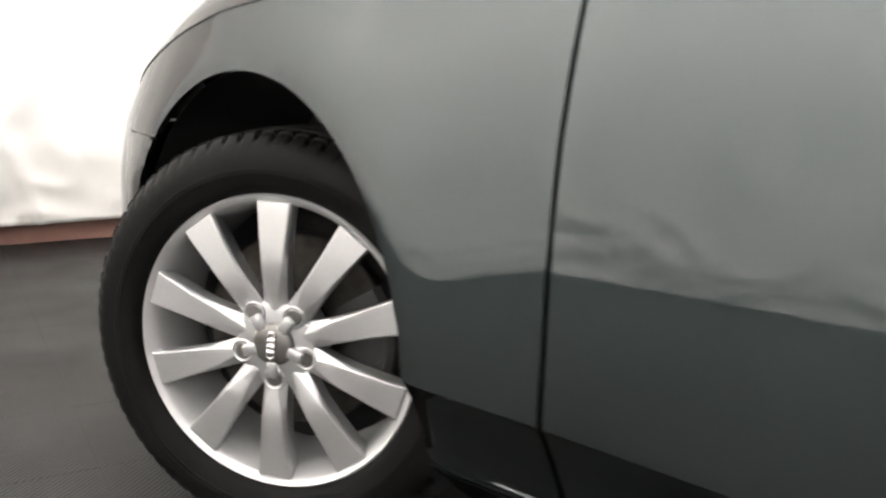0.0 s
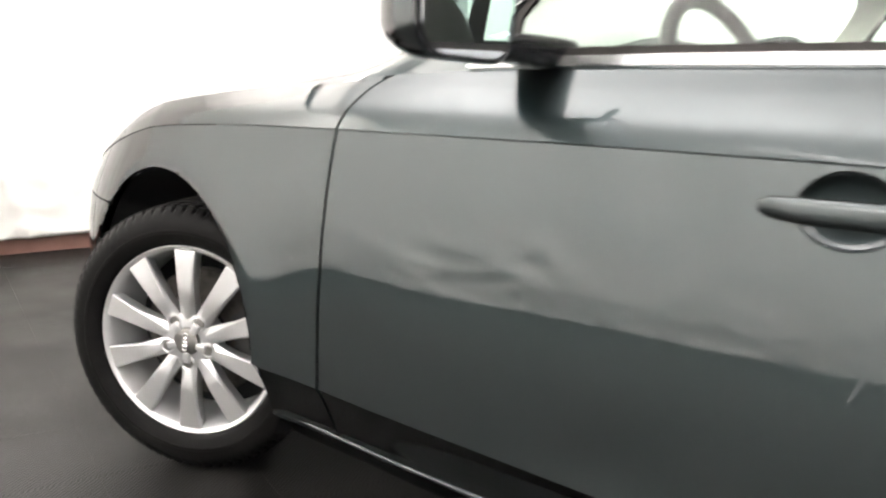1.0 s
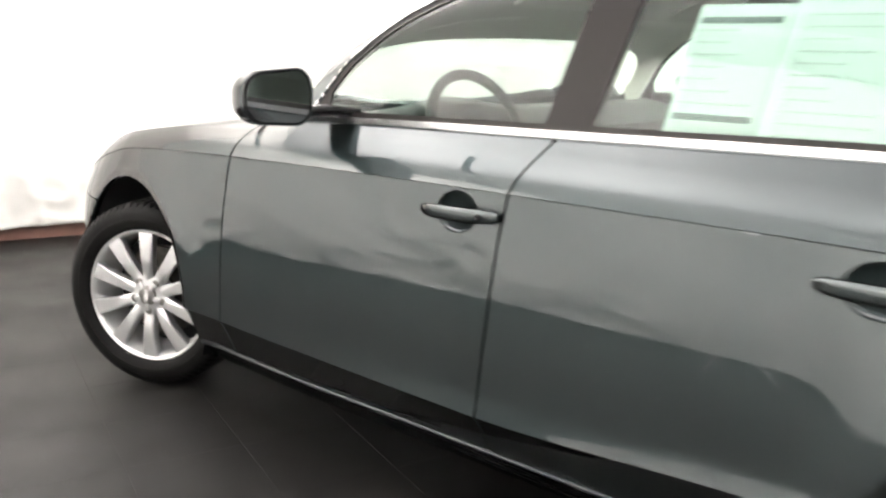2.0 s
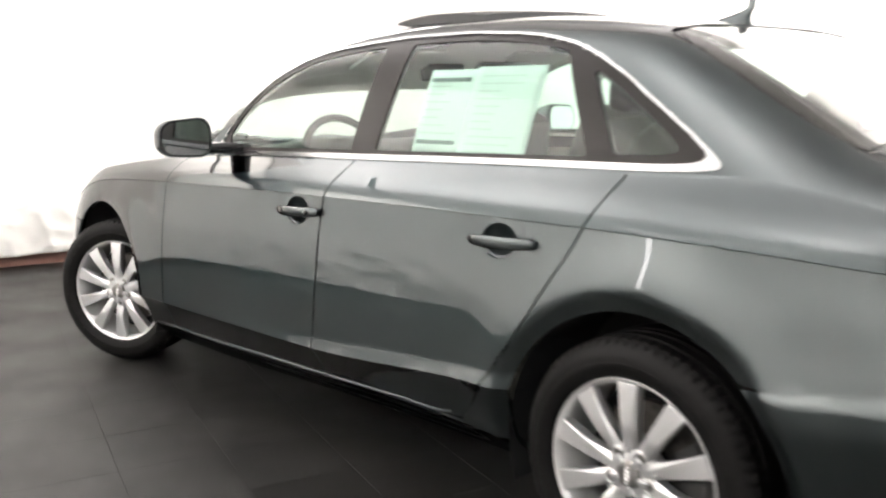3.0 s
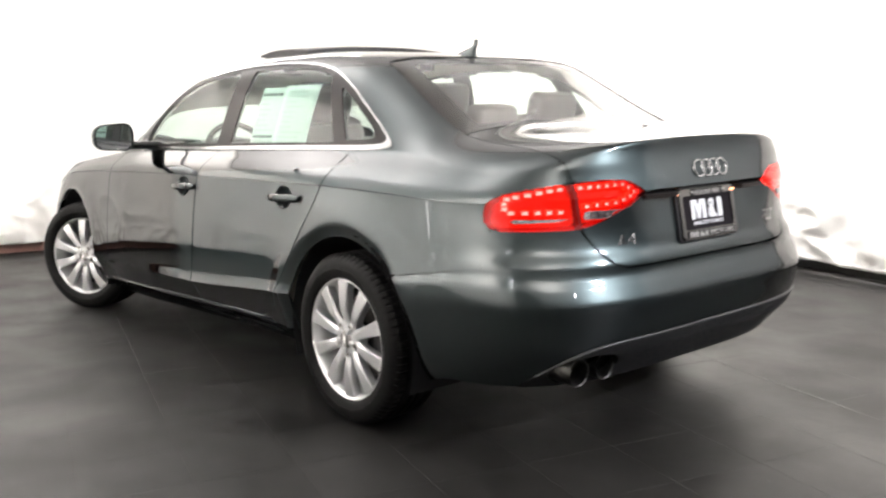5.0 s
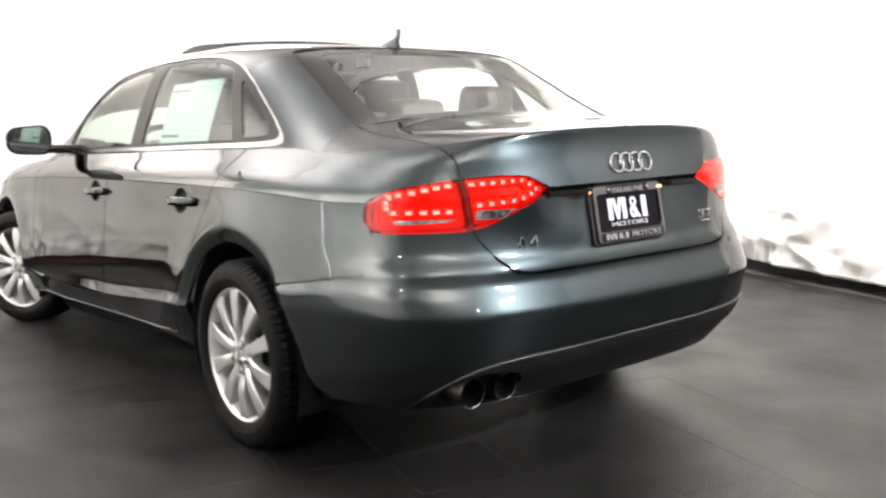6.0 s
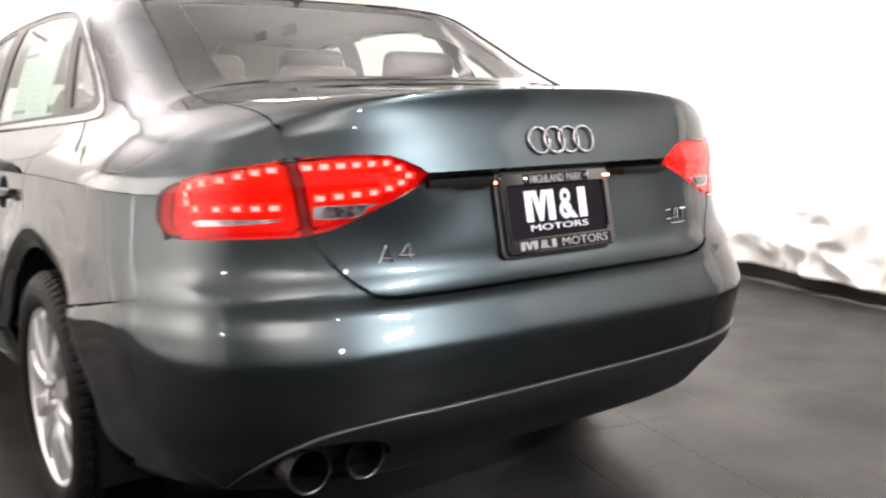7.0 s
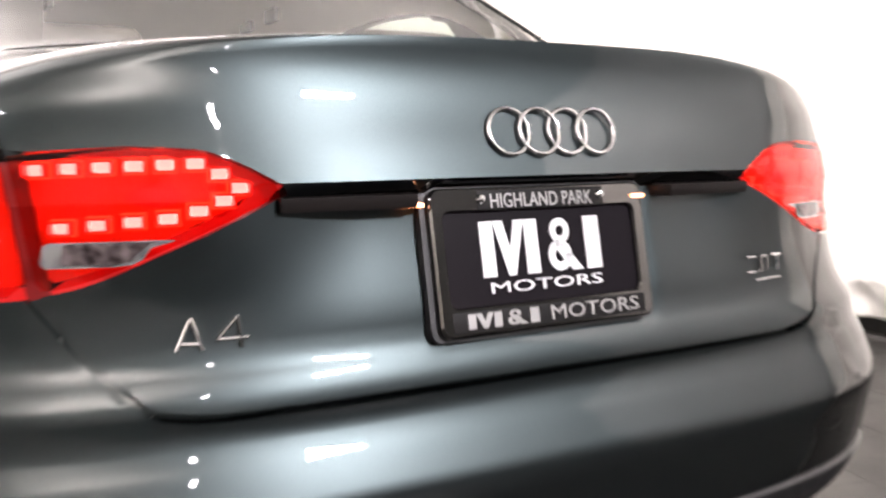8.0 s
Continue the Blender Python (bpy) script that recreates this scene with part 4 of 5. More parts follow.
for s, cutline in ((-1, bump_cut), (1, bump_right)):
    open_at = np.hypot((GY - 0.556) / 2.2, GZ - 0.334) - 0.054 if s < 0 else 1.0
    insert = panel("bumper_insert", both(LOWER, GX - 3.4, -cutline - 0.004, open_at), INSERT, car, "textured black lower bumper insert", (s,), 0.02, 0.003)
    rim = [(0.70 - 0.70 * k / 48, LIP_LOW) for k in range(49)] if s < 0 else [(0.82 * k / 48, LIP_RIGHT) for k in range(49)]
    bm = bmesh.new()
    tube(bm, [(skin_x(y, float(line(y)) - 0.004) + 0.0025, s * y, float(line(y)) - 0.004) for y, line in rim], 0.0042, 8)
    part("insert_edge", bm, INSERT_EDGE, insert, "raised edge of the insert, paler for the light it catches", 60)
panel("windscreen", WINDSCREEN, CLEAR_GLASS, car, "clear windscreen with a green tint", (-1, 1), 0, -0.002)
panel("rear_window", GLASS_BACK - 0.002, REAR_GLASS, car, "sloping rear window with a dark border", (-1, 1), 0, -0.004)
panel("window_border", both(GLASS_BACK - 0.001, -both(GLASS_BACK_LOW - 0.058, GX - 2.70, 0.430 + (GX - 2.65) * 0.145 - GY)), FRIT, car, "dark ceramic border of the rear window", (-1, 1), 0.004, -0.007)
panel("window_seal", both(GLASS_BACK + 0.004, 0.0045 - GLASS_BACK, UPPER), PILLAR_BLACK, car, "black rubber seal round the rear window", (-1, 1), 0.004, 0.0012)
panel("bonnet", HOOD, PAINT, car, "", (-1, 1), 0.012)
FRONT = both(LOWER, -GX - 0.30, arches, either(0.62 - GZ, -GX - 0.62))
panel("front_bumper", both(FRONT, either(0.62 - GZ, -GX - 0.9) - GAP), PAINT, car, "", (-1, 1), 0.012)
NOSE_UP = both(either(LOWER, 0.6 - GZ * 0), GZ - 0.62, -GX - 0.55 - 0.0, -HOOD - GAP)
panel("headlamp", both(NOSE_UP, GY - 0.42), HEADLAMP, car, "clear headlamp", (-1,), 0.012)
panel("headlamp", both(NOSE_UP, GY - 0.42), HEADLAMP, car, "clear headlamp", (1,), 0.012)
panel("grille", both(NOSE_UP, 0.414 - GY), PLASTIC, car, "black front grille", (-1, 1), 0.012)

# sunroof panel standing over its opening
bm = bmesh.new()
rings = []
for q in np.linspace(0, 1, 13):
    x = 1.50 + 0.44 * q
    zz = float(centre_z(x)) + 0.042 + 0.020 * math.sin(math.pi * min(1, q * 2) * 0.5) - 0.030 * q
    ring = [(x, y, zz - 0.024 * (y / 0.45) ** 2) for y in np.linspace(-0.45, 0.45, 15)]
    ring += [(x, y, zz - 0.024 * (y / 0.45) ** 2 - 0.030 * (0.25 + 0.75 * min(1, q * 6))) for y in np.linspace(0.45, -0.45, 15)]
    rings.append(ring)
loft(bm, rings)
bmesh.ops.recalc_face_normals(bm, faces=bm.faces[:])
part("sunroof_panel", bm, PLASTIC, car, "black glass sunroof panel standing open", 35)
for y in (-0.33, 0.33):
    for x in (1.58, 1.84):
        bm = bmesh.new()
        box(bm, (x, y, 1.405), (0.10, 0.02, 0.09), 0.004)
        part("sunroof_arm", bm, PLASTIC, car)

# shark-fin aerial
bm = bmesh.new()
rings = []
for q in np.linspace(0, 1, 18):
    zf = 1.384 + 0.078 * q
    x0 = 2.420 + 0.138 * float(soft(0.05, 0.75, q)) + 0.012 * q
    x1 = 2.594 - 0.012 * math.sin(math.pi * min(1, q * 1.4)) + 0.004 * q
    wd = 0.030 * float(soft(0.80, 0.10, q)) + 0.0085
    n = 18
    rings.append([((x0 + x1) / 2 + (x1 - x0) / 2 * math.cos(a), wd * math.sin(a) * (0.55 - 0.45 * -math.cos(a) * 0.5), zf) for a in np.linspace(0, 2 * math.pi, n, endpoint=False)])
loft(bm, rings)
part("aerial_fin", bm, PAINT, car, "", 50)

# wheels -----------------------------------------------------------------
SPOKE_FACE = pchip((0, 0.003), (0.18, 0.0085), (0.34, 0.0150), (0.6, 0.0200), (0.85, 0.0245), (1, 0.0270))      # half-width of the flat face
SPOKE_FULL = pchip((0, 0.0215), (0.18, 0.0205), (0.34, 0.0210), (0.6, 0.0232), (0.85, 0.0268), (1, 0.0295))


def spoke(bm, angle, hub_r=0.052, rim_r=0.219):
    """One flat-faced spoke with sloping flanks, along +z, turned by angle about y."""
    rings = []
    for q in np.linspace(0, 1, 11):
        r = hub_r + (rim_r - hub_r) * q
        face, full = float(SPOKE_FACE(q)), float(SPOKE_FULL(q))
        y = 0.004 - 0.010 * float(soft(0.0, 0.45, q)) + 0.008 * q ** 2     # dished towards the hub
        rings.append([(-face, y, r), (-full, y + 0.007, r), (-full * 0.82, y + 0.038, r), (full * 0.82, y + 0.038, r), (full, y + 0.007, r), (face, y, r)])
    vs = loft(bm, rings)
    bmesh.ops.transform(bm, matrix=Matrix.Rotation(angle, 4, "Y"), verts=[v for ring in vs for v in ring])


def ring_shape(bm, radius, wire, centre, turn=None, n=40, k=8):
    m = Matrix.Translation(centre) @ (turn or Matrix.Identity(4))
    pts = [m @ Vector((radius * math.cos(a), 0, radius * math.sin(a))) for a in np.linspace(0, 2 * math.pi, n, endpoint=False)]
    tube(bm, pts, wire, k, True)


def build_wheel():
    """A wheel at the origin, its outer face towards -y; y = 0 is the plane of the rim's lip."""
    bm = bmesh.new()
    lathe(bm, [(0.2215, 0.205), (0.2300, 0.205), (0.2300, 0.198), (0.2150, 0.190), (0.2060, 0.160), (0.2060, 0.060), (0.2130, 0.030), (0.2170, 0.012), (0.2235, 0.002), (0.2290, -0.002), (0.2318, 0.002), (0.2318, 0.012), (0.222, 0.02)], 120)
    bmesh.ops.recalc_face_normals(bm, faces=bm.faces[:])
    for f in bm.faces:
        f.normal_flip() if f.calc_center_median().length and f.normal.dot(Vector((f.calc_center_median().x, 0, f.calc_center_median().z))) > 0 and f.calc_center_median().y > 0.025 else None
    wheel = mesh_object("wheel", bm, BARREL, car, "ten-spoke silver alloy wheel with a black tyre")
    # tyre
    bm = bmesh.new()
    prof = [(0.2290, 0.008), (0.2345, -0.004), (0.246, -0.0105), (0.262, -0.0150), (0.2625, -0.0158), (0.270, -0.0163), (0.271, -0.0153), (0.284, -0.0145), (0.298, -0.0105), (0.309, -0.003), (0.3165, 0.006), (0.3205, 0.013)]
    tread = []
    for a, b in ((0.014, 0.046), (0.054, 0.084), (0.094, 0.116), (0.126, 0.156), (0.164, 0.196)):
        lift = 0.3225 + 0.0035 * (1 - ((a + b) / 2 - 0.105) ** 2 / 0.0085)
        tread += [(lift - 0.008, a - 0.0005), (lift, a), (lift, b), (lift - 0.008, b + 0.0005)]
    prof = prof + tread[1:-1] + [(0.3205, 0.198), (0.3165, 0.209), (0.298, 0.2285), (0.271, 0.2335), (0.246, 0.2245), (0.2290, 0.202)]
    rings = lathe(bm, prof, 360)
    for k, ring in enumerate(rings):            # cross cuts on the shoulder
        if 9 <= k <= 13:
            for i, v in enumerate(ring):
                if i % 5 == 0:
                    f = 1 - (0.0065 if k >= 10 else 0.0015) / 0.32
                    v.co = Vector((v.co.x * f, v.co.y + (0.002 if k < 12 else 0), v.co.z * f))
    bmesh.ops.recalc_face_normals(bm, faces=bm.faces[:])
    part("tyre", bm, RUBBER, wheel, "black low-profile tyre", 40)
    for i in range(10):
        bm = bmesh.new()
        spoke(bm, 2 * math.pi * i / 10)
        bmesh.ops.recalc_face_normals(bm, faces=bm.faces[:])
        bmesh.ops.bevel(bm, geom=[e for e in bm.edges if e.calc_face_angle(0) > 0.35 and len(e.link_faces) == 2], offset=0.0016, segments=2, affect="EDGES", profile=0.5)
        part("spoke", bm, SILVER, wheel, "", 12)
    bm = bmesh.new()
    lathe(bm, [(0.0001, 0.004), (0.052, 0.004), (0.064, 0.007), (0.072, 0.018), (0.074, 0.050)], 60)
    bmesh.ops.recalc_face_normals(bm, faces=bm.faces[:])
    part("hub", bm, SILVER, wheel)
    bm = bmesh.new()
    lathe(bm, [(0.0001, -0.0065), (0.026, -0.0060), (0.0315, -0.0035), (0.034, 0.001), (0.034, 0.007)], 48)
    bmesh.ops.recalc_face_normals(bm, faces=bm.faces[:])
    part("hub_cap", bm, STEEL, wheel, "silver centre cap with four small rings")
    for k in range(4):
        bm = bmesh.new()
        ring_shape(bm, 0.0068, 0.0013, (0.1 * (k - 1.5) * 0.0096, -0.0068, (k - 1.5) * 0.0096), None, 24, 6)
        part("emblem_ring", bm, CHROME, wheel)
    for i in range(5):
        a = 2 * math.pi * (i + 0.5) / 5
        t = Matrix.Rotation(a, 4, "Y") @ Matrix.Translation((0, 0, 0.056))
        bm = bmesh.new()
        lathe(bm, [(0.0001, 0.0015), (0.0105, 0.0015), (0.0125, 0.0035), (0.0125, 0.006)], 6 * 4)
        bmesh.ops.transform(bm, matrix=t, verts=bm.verts[:])
        bmesh.ops.recalc_face_normals(bm, faces=bm.faces[:])
        part("wheel_bolt", bm, STEEL, wheel)
        bm = bmesh.new()
        box(bm, (0, -0.0005, 0.040), (0.017, 0.012, 0.026), 0.003)
        ring_shape(bm, 0.0165, 0.0022, (0, 0.003, 0.056), None, 26, 6)
        bmesh.ops.transform(bm, matrix=Matrix.Rotation(a, 4, "Y"), verts=bm.verts[:])
        part("bolt_recess", bm, SILVER, wheel)
    bm = bmesh.new()
    lathe(bm, [(0.06, 0.085), (0.155, 0.085), (0.158, 0.088), (0.158, 0.108), (0.06, 0.108)], 72)
    bmesh.ops.recalc_face_normals(bm, faces=bm.faces[:])
    part("brake_disc", bm, DARK_STEEL, wheel)
    bm = bmesh.new()
    rings = [[(r * math.sin(a), y, r * math.cos(a)) for r, y in ((0.095, 0.062), (0.162, 0.062), (0.170, 0.075), (0.170, 0.118), (0.095, 0.118))] for a in np.linspace(1.0, 2.1, 10)]
    loft(bm, rings)
    bmesh.ops.recalc_face_normals(bm, faces=bm.faces[:])
    part("brake_caliper", bm, DARK_TRIM, wheel)
    bm = bmesh.new()
    lathe(bm, [(0.0001, 0.125), (0.19, 0.125), (0.2, 0.13)], 40)
    part("backing_plate", bm, VOID, wheel)
    bm = bmesh.new()
    lathe(bm, [(0.0001, 0), (0.004, 0), (0.004, 0.03)], 12, m=Matrix.Rotation(radians(-46), 4, "Y") @ Matrix.Translation((0, 0.032, 0.197)))
    bmesh.ops.recalc_face_normals(bm, faces=bm.faces[:])
    part("valve", bm, PLASTIC, wheel)
    return wheel


LIP_Y = 0.882
STEER = 28.0
base = build_wheel()
base.matrix_basis = pose(0, 0, 0)
poses = [(0.0, -1, STEER, 1.0), (2.808, -1, 0, -3.0), (0.0, 1, STEER, 12.0), (2.808, 1, 0, 30.0)]
for k, (x, s, steer, spin) in enumerate(poses):
    m = Matrix.Translation((x, s * LIP_Y, HUB_Z)) @ Matrix.Rotation(radians(steer), 4, "Z")
    if s > 0:
        m = m @ Matrix.Rotation(math.pi, 4, "Z")
    m = m @ Matrix.Rotation(radians(spin), 4, "Y")
    if k == 0:
        first = m
    else:
        copy_thing(base, m)
base.matrix_basis = first

# rear details -------------------------------------------------------------
lean = math.atan2(3.777 - 3.748, 0.156)
PLATE = Matrix.Translation((3.779, -0.013, 0.799)) @ Matrix.Rotation(-lean, 4, "Y") @ Matrix(((0, 0, 1, 0), (1, 0, 0, 0), (0, 1, 0, 0), (0, 0, 0, 1))) @ Matrix.Diagonal((1.02, 1.06, 1, 1))   # x right, y up, z out
holder = bmesh.new()
loft(holder, [[PLATE @ Vector((a, b, z)) for a, b in rounded(0.330, 0.172, 0.014, 4)] for z in (-0.030, -0.004)])
bmesh.ops.recalc_face_normals(holder, faces=holder.faces[:])
holder = part("plate_holder", holder, PLASTIC, car, "black plastic number plate holder")
bm = bmesh.new()
loft(bm, [[PLATE @ Vector((a, b, z)) for a, b in rounded(0.296, 0.148, 0.008, 4)] for z in (-0.004, -0.001)])
bmesh.ops.recalc_face_normals(bm, faces=bm.faces[:])
part("plate_card", bm, BLACK_CARD, holder, "black dealer card with white shapes and lettering")
bm = bmesh.new()
outer, innr = rounded(0.312, 0.165, 0.012, 5), rounded(0.280, 0.106, 0.010, 5)
loft(bm, [[PLATE @ Vector((a, b, -0.003)) for a, b in outer], [PLATE @ Vector((a, b, 0.003)) for a, b in outer], [PLATE @ Vector((a * 0.985, b * 0.975, 0.006)) for a, b in outer],
          [PLATE @ Vector((a * 1.015, b * 1.03 + 0.003, 0.006)) for a, b in innr], [PLATE @ Vector((a, b + 0.003, 0.003)) for a, b in innr], [PLATE @ Vector((a, b + 0.003, -0.002)) for a, b in innr]], cap=False)
bmesh.ops.recalc_face_normals(bm, faces=bm.faces[:])
part("plate_frame", bm, SMOKE_CHROME, holder, "chrome licence plate frame")
for y, w, d in ((0.0675, 0.186, 0.0225), (-0.0665, 0.284, 0.0235)):
    bm = bmesh.new()
    box(bm, (0, 0, 0), (w, d, 0.0016), 0.0006)
    bmesh.ops.transform(bm, matrix=PLATE @ Matrix.Translation((0, y, 0.0060)), verts=bm.verts[:])
    part("frame_band", bm, BAND_BLACK, holder, "black band behind the raised lettering")
writing("HIGHLAND PARK", 0.0165, 0.002, PLATE @ Matrix.Translation((0.0, 0.0665, 0.0065)), PEWTER, "frame_lettering", holder, "", 0.150)
writing("MOTORS", 0.0125, 0.0012, PLATE @ Matrix.Translation((0.0, -0.0315, 0.0005)), WHITE_INK, "card_lettering", holder, "", 0.165)
writing("MOTORS", 0.0165, 0.002, PLATE @ Matrix.Translation((0.062, -0.066, 0.0068)), PEWTER, "frame_lettering", holder, "", 0.136)
# the dealer's mark, as plain shapes
MARK = PLATE @ Matrix.Translation((-0.006, 0, 0))
def flat_shape(points, z0, z1, m, mat, name, parent):
    bm = bmesh.new()
    loft(bm, [[m @ Vector((a, b, z)) for a, b in points] for z in (z0, z1)])
    bmesh.ops.recalc_face_normals(bm, faces=bm.faces[:])
    return part(name, bm, mat, parent, "", smooth=False)


def arcs(cx, cy, rx, ry, n=20):
    return [(cx + rx * math.cos(a), cy + ry * math.sin(a)) for a in np.linspace(0, 2 * math.pi, n, endpoint=False)]


TOP, FOOT = 0.044, -0.019


def dealer_mark(m, mat, z0, z1):
    """The dealer's mark: a zigzag block, two linked rings with a stroke, and a bar."""
    for pts in ([(-0.085, FOOT), (-0.066, FOOT), (-0.066, TOP), (-0.085, TOP)], [(-0.022, FOOT), (-0.003, FOOT), (-0.003, TOP), (-0.022, TOP)],
                [(-0.066, TOP), (-0.049, FOOT), (-0.039, FOOT), (-0.022, TOP), (-0.036, TOP), (-0.044, 0.012), (-0.052, TOP)], [(0.068, FOOT), (0.091, FOOT), (0.091, TOP), (0.068, TOP)]):
        flat_shape(pts, z0, z1, m, mat, "mark", holder)
    for cx, cy, r in ((0.034, 0.0285, 0.0132), (0.032, -0.0005, 0.0160)):
        bm = bmesh.new()
        loft(bm, [[m @ Vector((a * 1.1 - 0.007, b, z)) for a, b in arcs(cx, cy, r * k, r * 1.15 * k, 28)] for z, k in ((z0, 1.0), (z1, 1.0), (z1, 0.42), (z0, 0.42))], cap=False)
        bmesh.ops.recalc_face_normals(bm, faces=bm.faces[:])
        part("mark", bm, mat, holder, "", smooth=False)
    flat_shape([(0.036, -0.006), (0.048, -0.019), (0.063, -0.019), (0.032, 0.020), (0.024, 0.014)], z0, z1, m @ Matrix.Translation((-0.007, 0, 0)) @ Matrix.Diagonal((1.1, 1.0, 1, 1)), mat, "mark", holder)


dealer_mark(MARK, WHITE_INK, -0.001, 0.0005)
dealer_mark(PLATE @ Matrix.Translation((-0.075, -0.0695, 0.0068)) @ Matrix.Diagonal((0.56, 0.27, 1, 1)), PEWTER, -0.001, 0.001)
for a in (-0.088, 0.088):
    bm = bmesh.new()
    lathe(bm, [(0.0001, 0.006), (0.004, 0.005), (0.0058, 0.002), (0.0058, 0.0)], 20, m=PLATE @ Matrix.Translation((a, 0.069, 0.006)) @ Matrix.Rotation(math.pi / 2, 4, "X"))
    bmesh.ops.recalc_face_normals(bm, faces=bm.faces[:])
    part("plate_screw", bm, CHROME, holder)

# four-ring emblem on the lid
tilt = math.atan2(float(tail(0.90)) - float(tail(1.0)), 0.10)
for k in range(4):
    bm = bmesh.new()
    y = 0.004 + (k - 1.5) * 0.0435
    ring_shape(bm, 0.0288, 0.0030, (skin_x(y, 0.952) + 0.0045 + 0.0015 * (k % 2), y, 0.952), Matrix.Rotation(math.pi / 2, 4, "Z") @ Matrix.Rotation(-tilt, 4, "X"), 44, 8)
    part("emblem_ring", bm, CHROME, car, "chrome ring of the lid emblem", 60)


def badge(points, y0, z0, name):
    """Small chrome bars on the lid, drawn in (y, z) from y0, z0."""
    for a, b in points:
        bm = bmesh.new()
        pa = [(skin_x(y0 + q[0], z0 + q[1]) + 0.003, y0 + q[0], z0 + q[1]) for q in (a, b)]
        tube(bm, pa, 0.0020, 8)
        part(name, bm, CHROME, car, "chrome badge bar")


badge([((0.004, 0.0), (0.020, 0.033)), ((0.020, 0.033), (0.030, 0.0)), ((0.009, 0.008), (0.029, 0.006)), ((0.046, 0.010), (0.068, 0.033)), ((0.046, 0.010), (0.078, 0.010)), ((0.068, 0.033), (0.070, 0.0))], -0.466, 0.728, "badge_bar")
badge([((0.0, 0.022), (0.020, 0.022)), ((0.002, 0.0), (0.020, 0.0)), ((0.034, 0.0), (0.034, 0.022)), ((0.048, 0.0), (0.048, 0.022)), ((0.034, 0.022), (0.048, 0.022)), ((0.060, 0.022), (0.086, 0.022)), ((0.073, 0.0), (0.073, 0.022)), ((0.020, -0.012), (0.080, -0.012))], 0.352, 0.748, "badge_bar")

# a black strip stands for the shade over the hollow, and two warm bulbs under it
bm = bmesh.new()
rings = []
for y in np.linspace(-0.349, 0.349, 41):
    x = skin_x(y, 0.885)
    rings.append([(x - (0.004 if abs(y) > 0.183 else 0.036) + a, y, 0.8795 + b) for a, b in ((-0.030, -0.015), (-0.003, -0.0135), (0.0005, -0.007), (0.0005, 0.002), (-0.030, 0.004))])
loft(bm, rings)
bmesh.ops.recalc_face_normals(bm, faces=bm.faces[:])
part("overhang_shade", bm, PILLAR_BLACK, car, "black strip in place of the shade under the lid's edge")
for y in (-0.190, 0.140):
    bm = bmesh.new()
    box(bm, (skin_x(y, 0.88) - 0.018, y, 0.868), (0.012, 0.022, 0.005), 0.002)
    part("plate_bulb", bm, WARM, car, "warm plate bulb")

# exhaust tips
TIP_STEEL = vary(material("dull_dark_steel", (0.06, 0.058, 0.056), 0.45, 1.0), 60, (0.03, 0.029, 0.028), (0.08, 0.078, 0.075), (0.35, 0.5))
for y in (-0.618, -0.493):
    bm = bmesh.new()
    lathe(bm, [(0.041, 0.20), (0.045, 0.20), (0.0465, 0.012), (0.0448, 0.0), (0.0415, 0.002), (0.040, 0.012), (0.039, 0.14), (0.0001, 0.15)], 40)
    bmesh.ops.recalc_face_normals(bm, faces=bm.faces[:])
    bmesh.ops.transform(bm, matrix=Matrix.Translation((3.728, y, 0.334)) @ Matrix.Rotation(radians(3), 4, "Y") @ Matrix.Rotation(math.pi / 2, 4, "Z") , verts=bm.verts[:])
    part("exhaust_tip", bm, TIP_STEEL, car, "round steel exhaust tip")
bm = bmesh.new()
box(bm, (3.45, -0.45, 0.40), (0.24, 0.36, 0.12), 0.05)
part("silencer", bm, DARK_TRIM, car)
# under floor, and black boxes added to stop light showing through behind the wheels
for name, at, size in (("floor_pan", (1.42, 0, 0.235), (1.95, 1.50, 0.06)), ("front_undertray", (-0.56, 0, 0.24), (0.30, 1.30, 0.06)), ("rear_undertray", (3.38, 0, 0.30), (0.42, 1.25, 0.06)),
                       ("engine_bay_blocker", (-0.05, 0, 0.56), (1.2, 1.14, 0.44)), ("boot_well", (3.0, 0, 0.62), (0.9, 1.12, 0.50))):
    bm = bmesh.new()
    box(bm, at, size, 0.02)
    part(name, bm, VOID, car)

# cabin ---------------------------------------------------------------------
bm = bmesh.new()
box(bm, (1.75, 0, 0.36), (2.3, 1.45, 0.05), 0.01)
box(bm, (0.66, 0, 0.62), (0.06, 1.42, 0.55), 0.01)
part("cabin_floor", bm, WOOL, car)
bm = bmesh.new()
rings = []
for y in np.linspace(-0.72, 0.72, 25):
    b = 0.035 * math.exp(-((y + 0.36) / 0.17) ** 2)
    rings.append([(0.70, y, 0.93), (0.80, y, 0.985), (0.91, y, 1.0 + b), (1.00, y, 0.985 + b), (1.06, y, 0.93), (1.04, y, 0.78), (0.98, y, 0.60), (0.70, y, 0.60)])
loft(bm, rings)
bmesh.ops.recalc_face_normals(bm, faces=bm.faces[:])
part("dashboard", bm, DARK_TRIM, car, "dark grey moulded dashboard", 45)
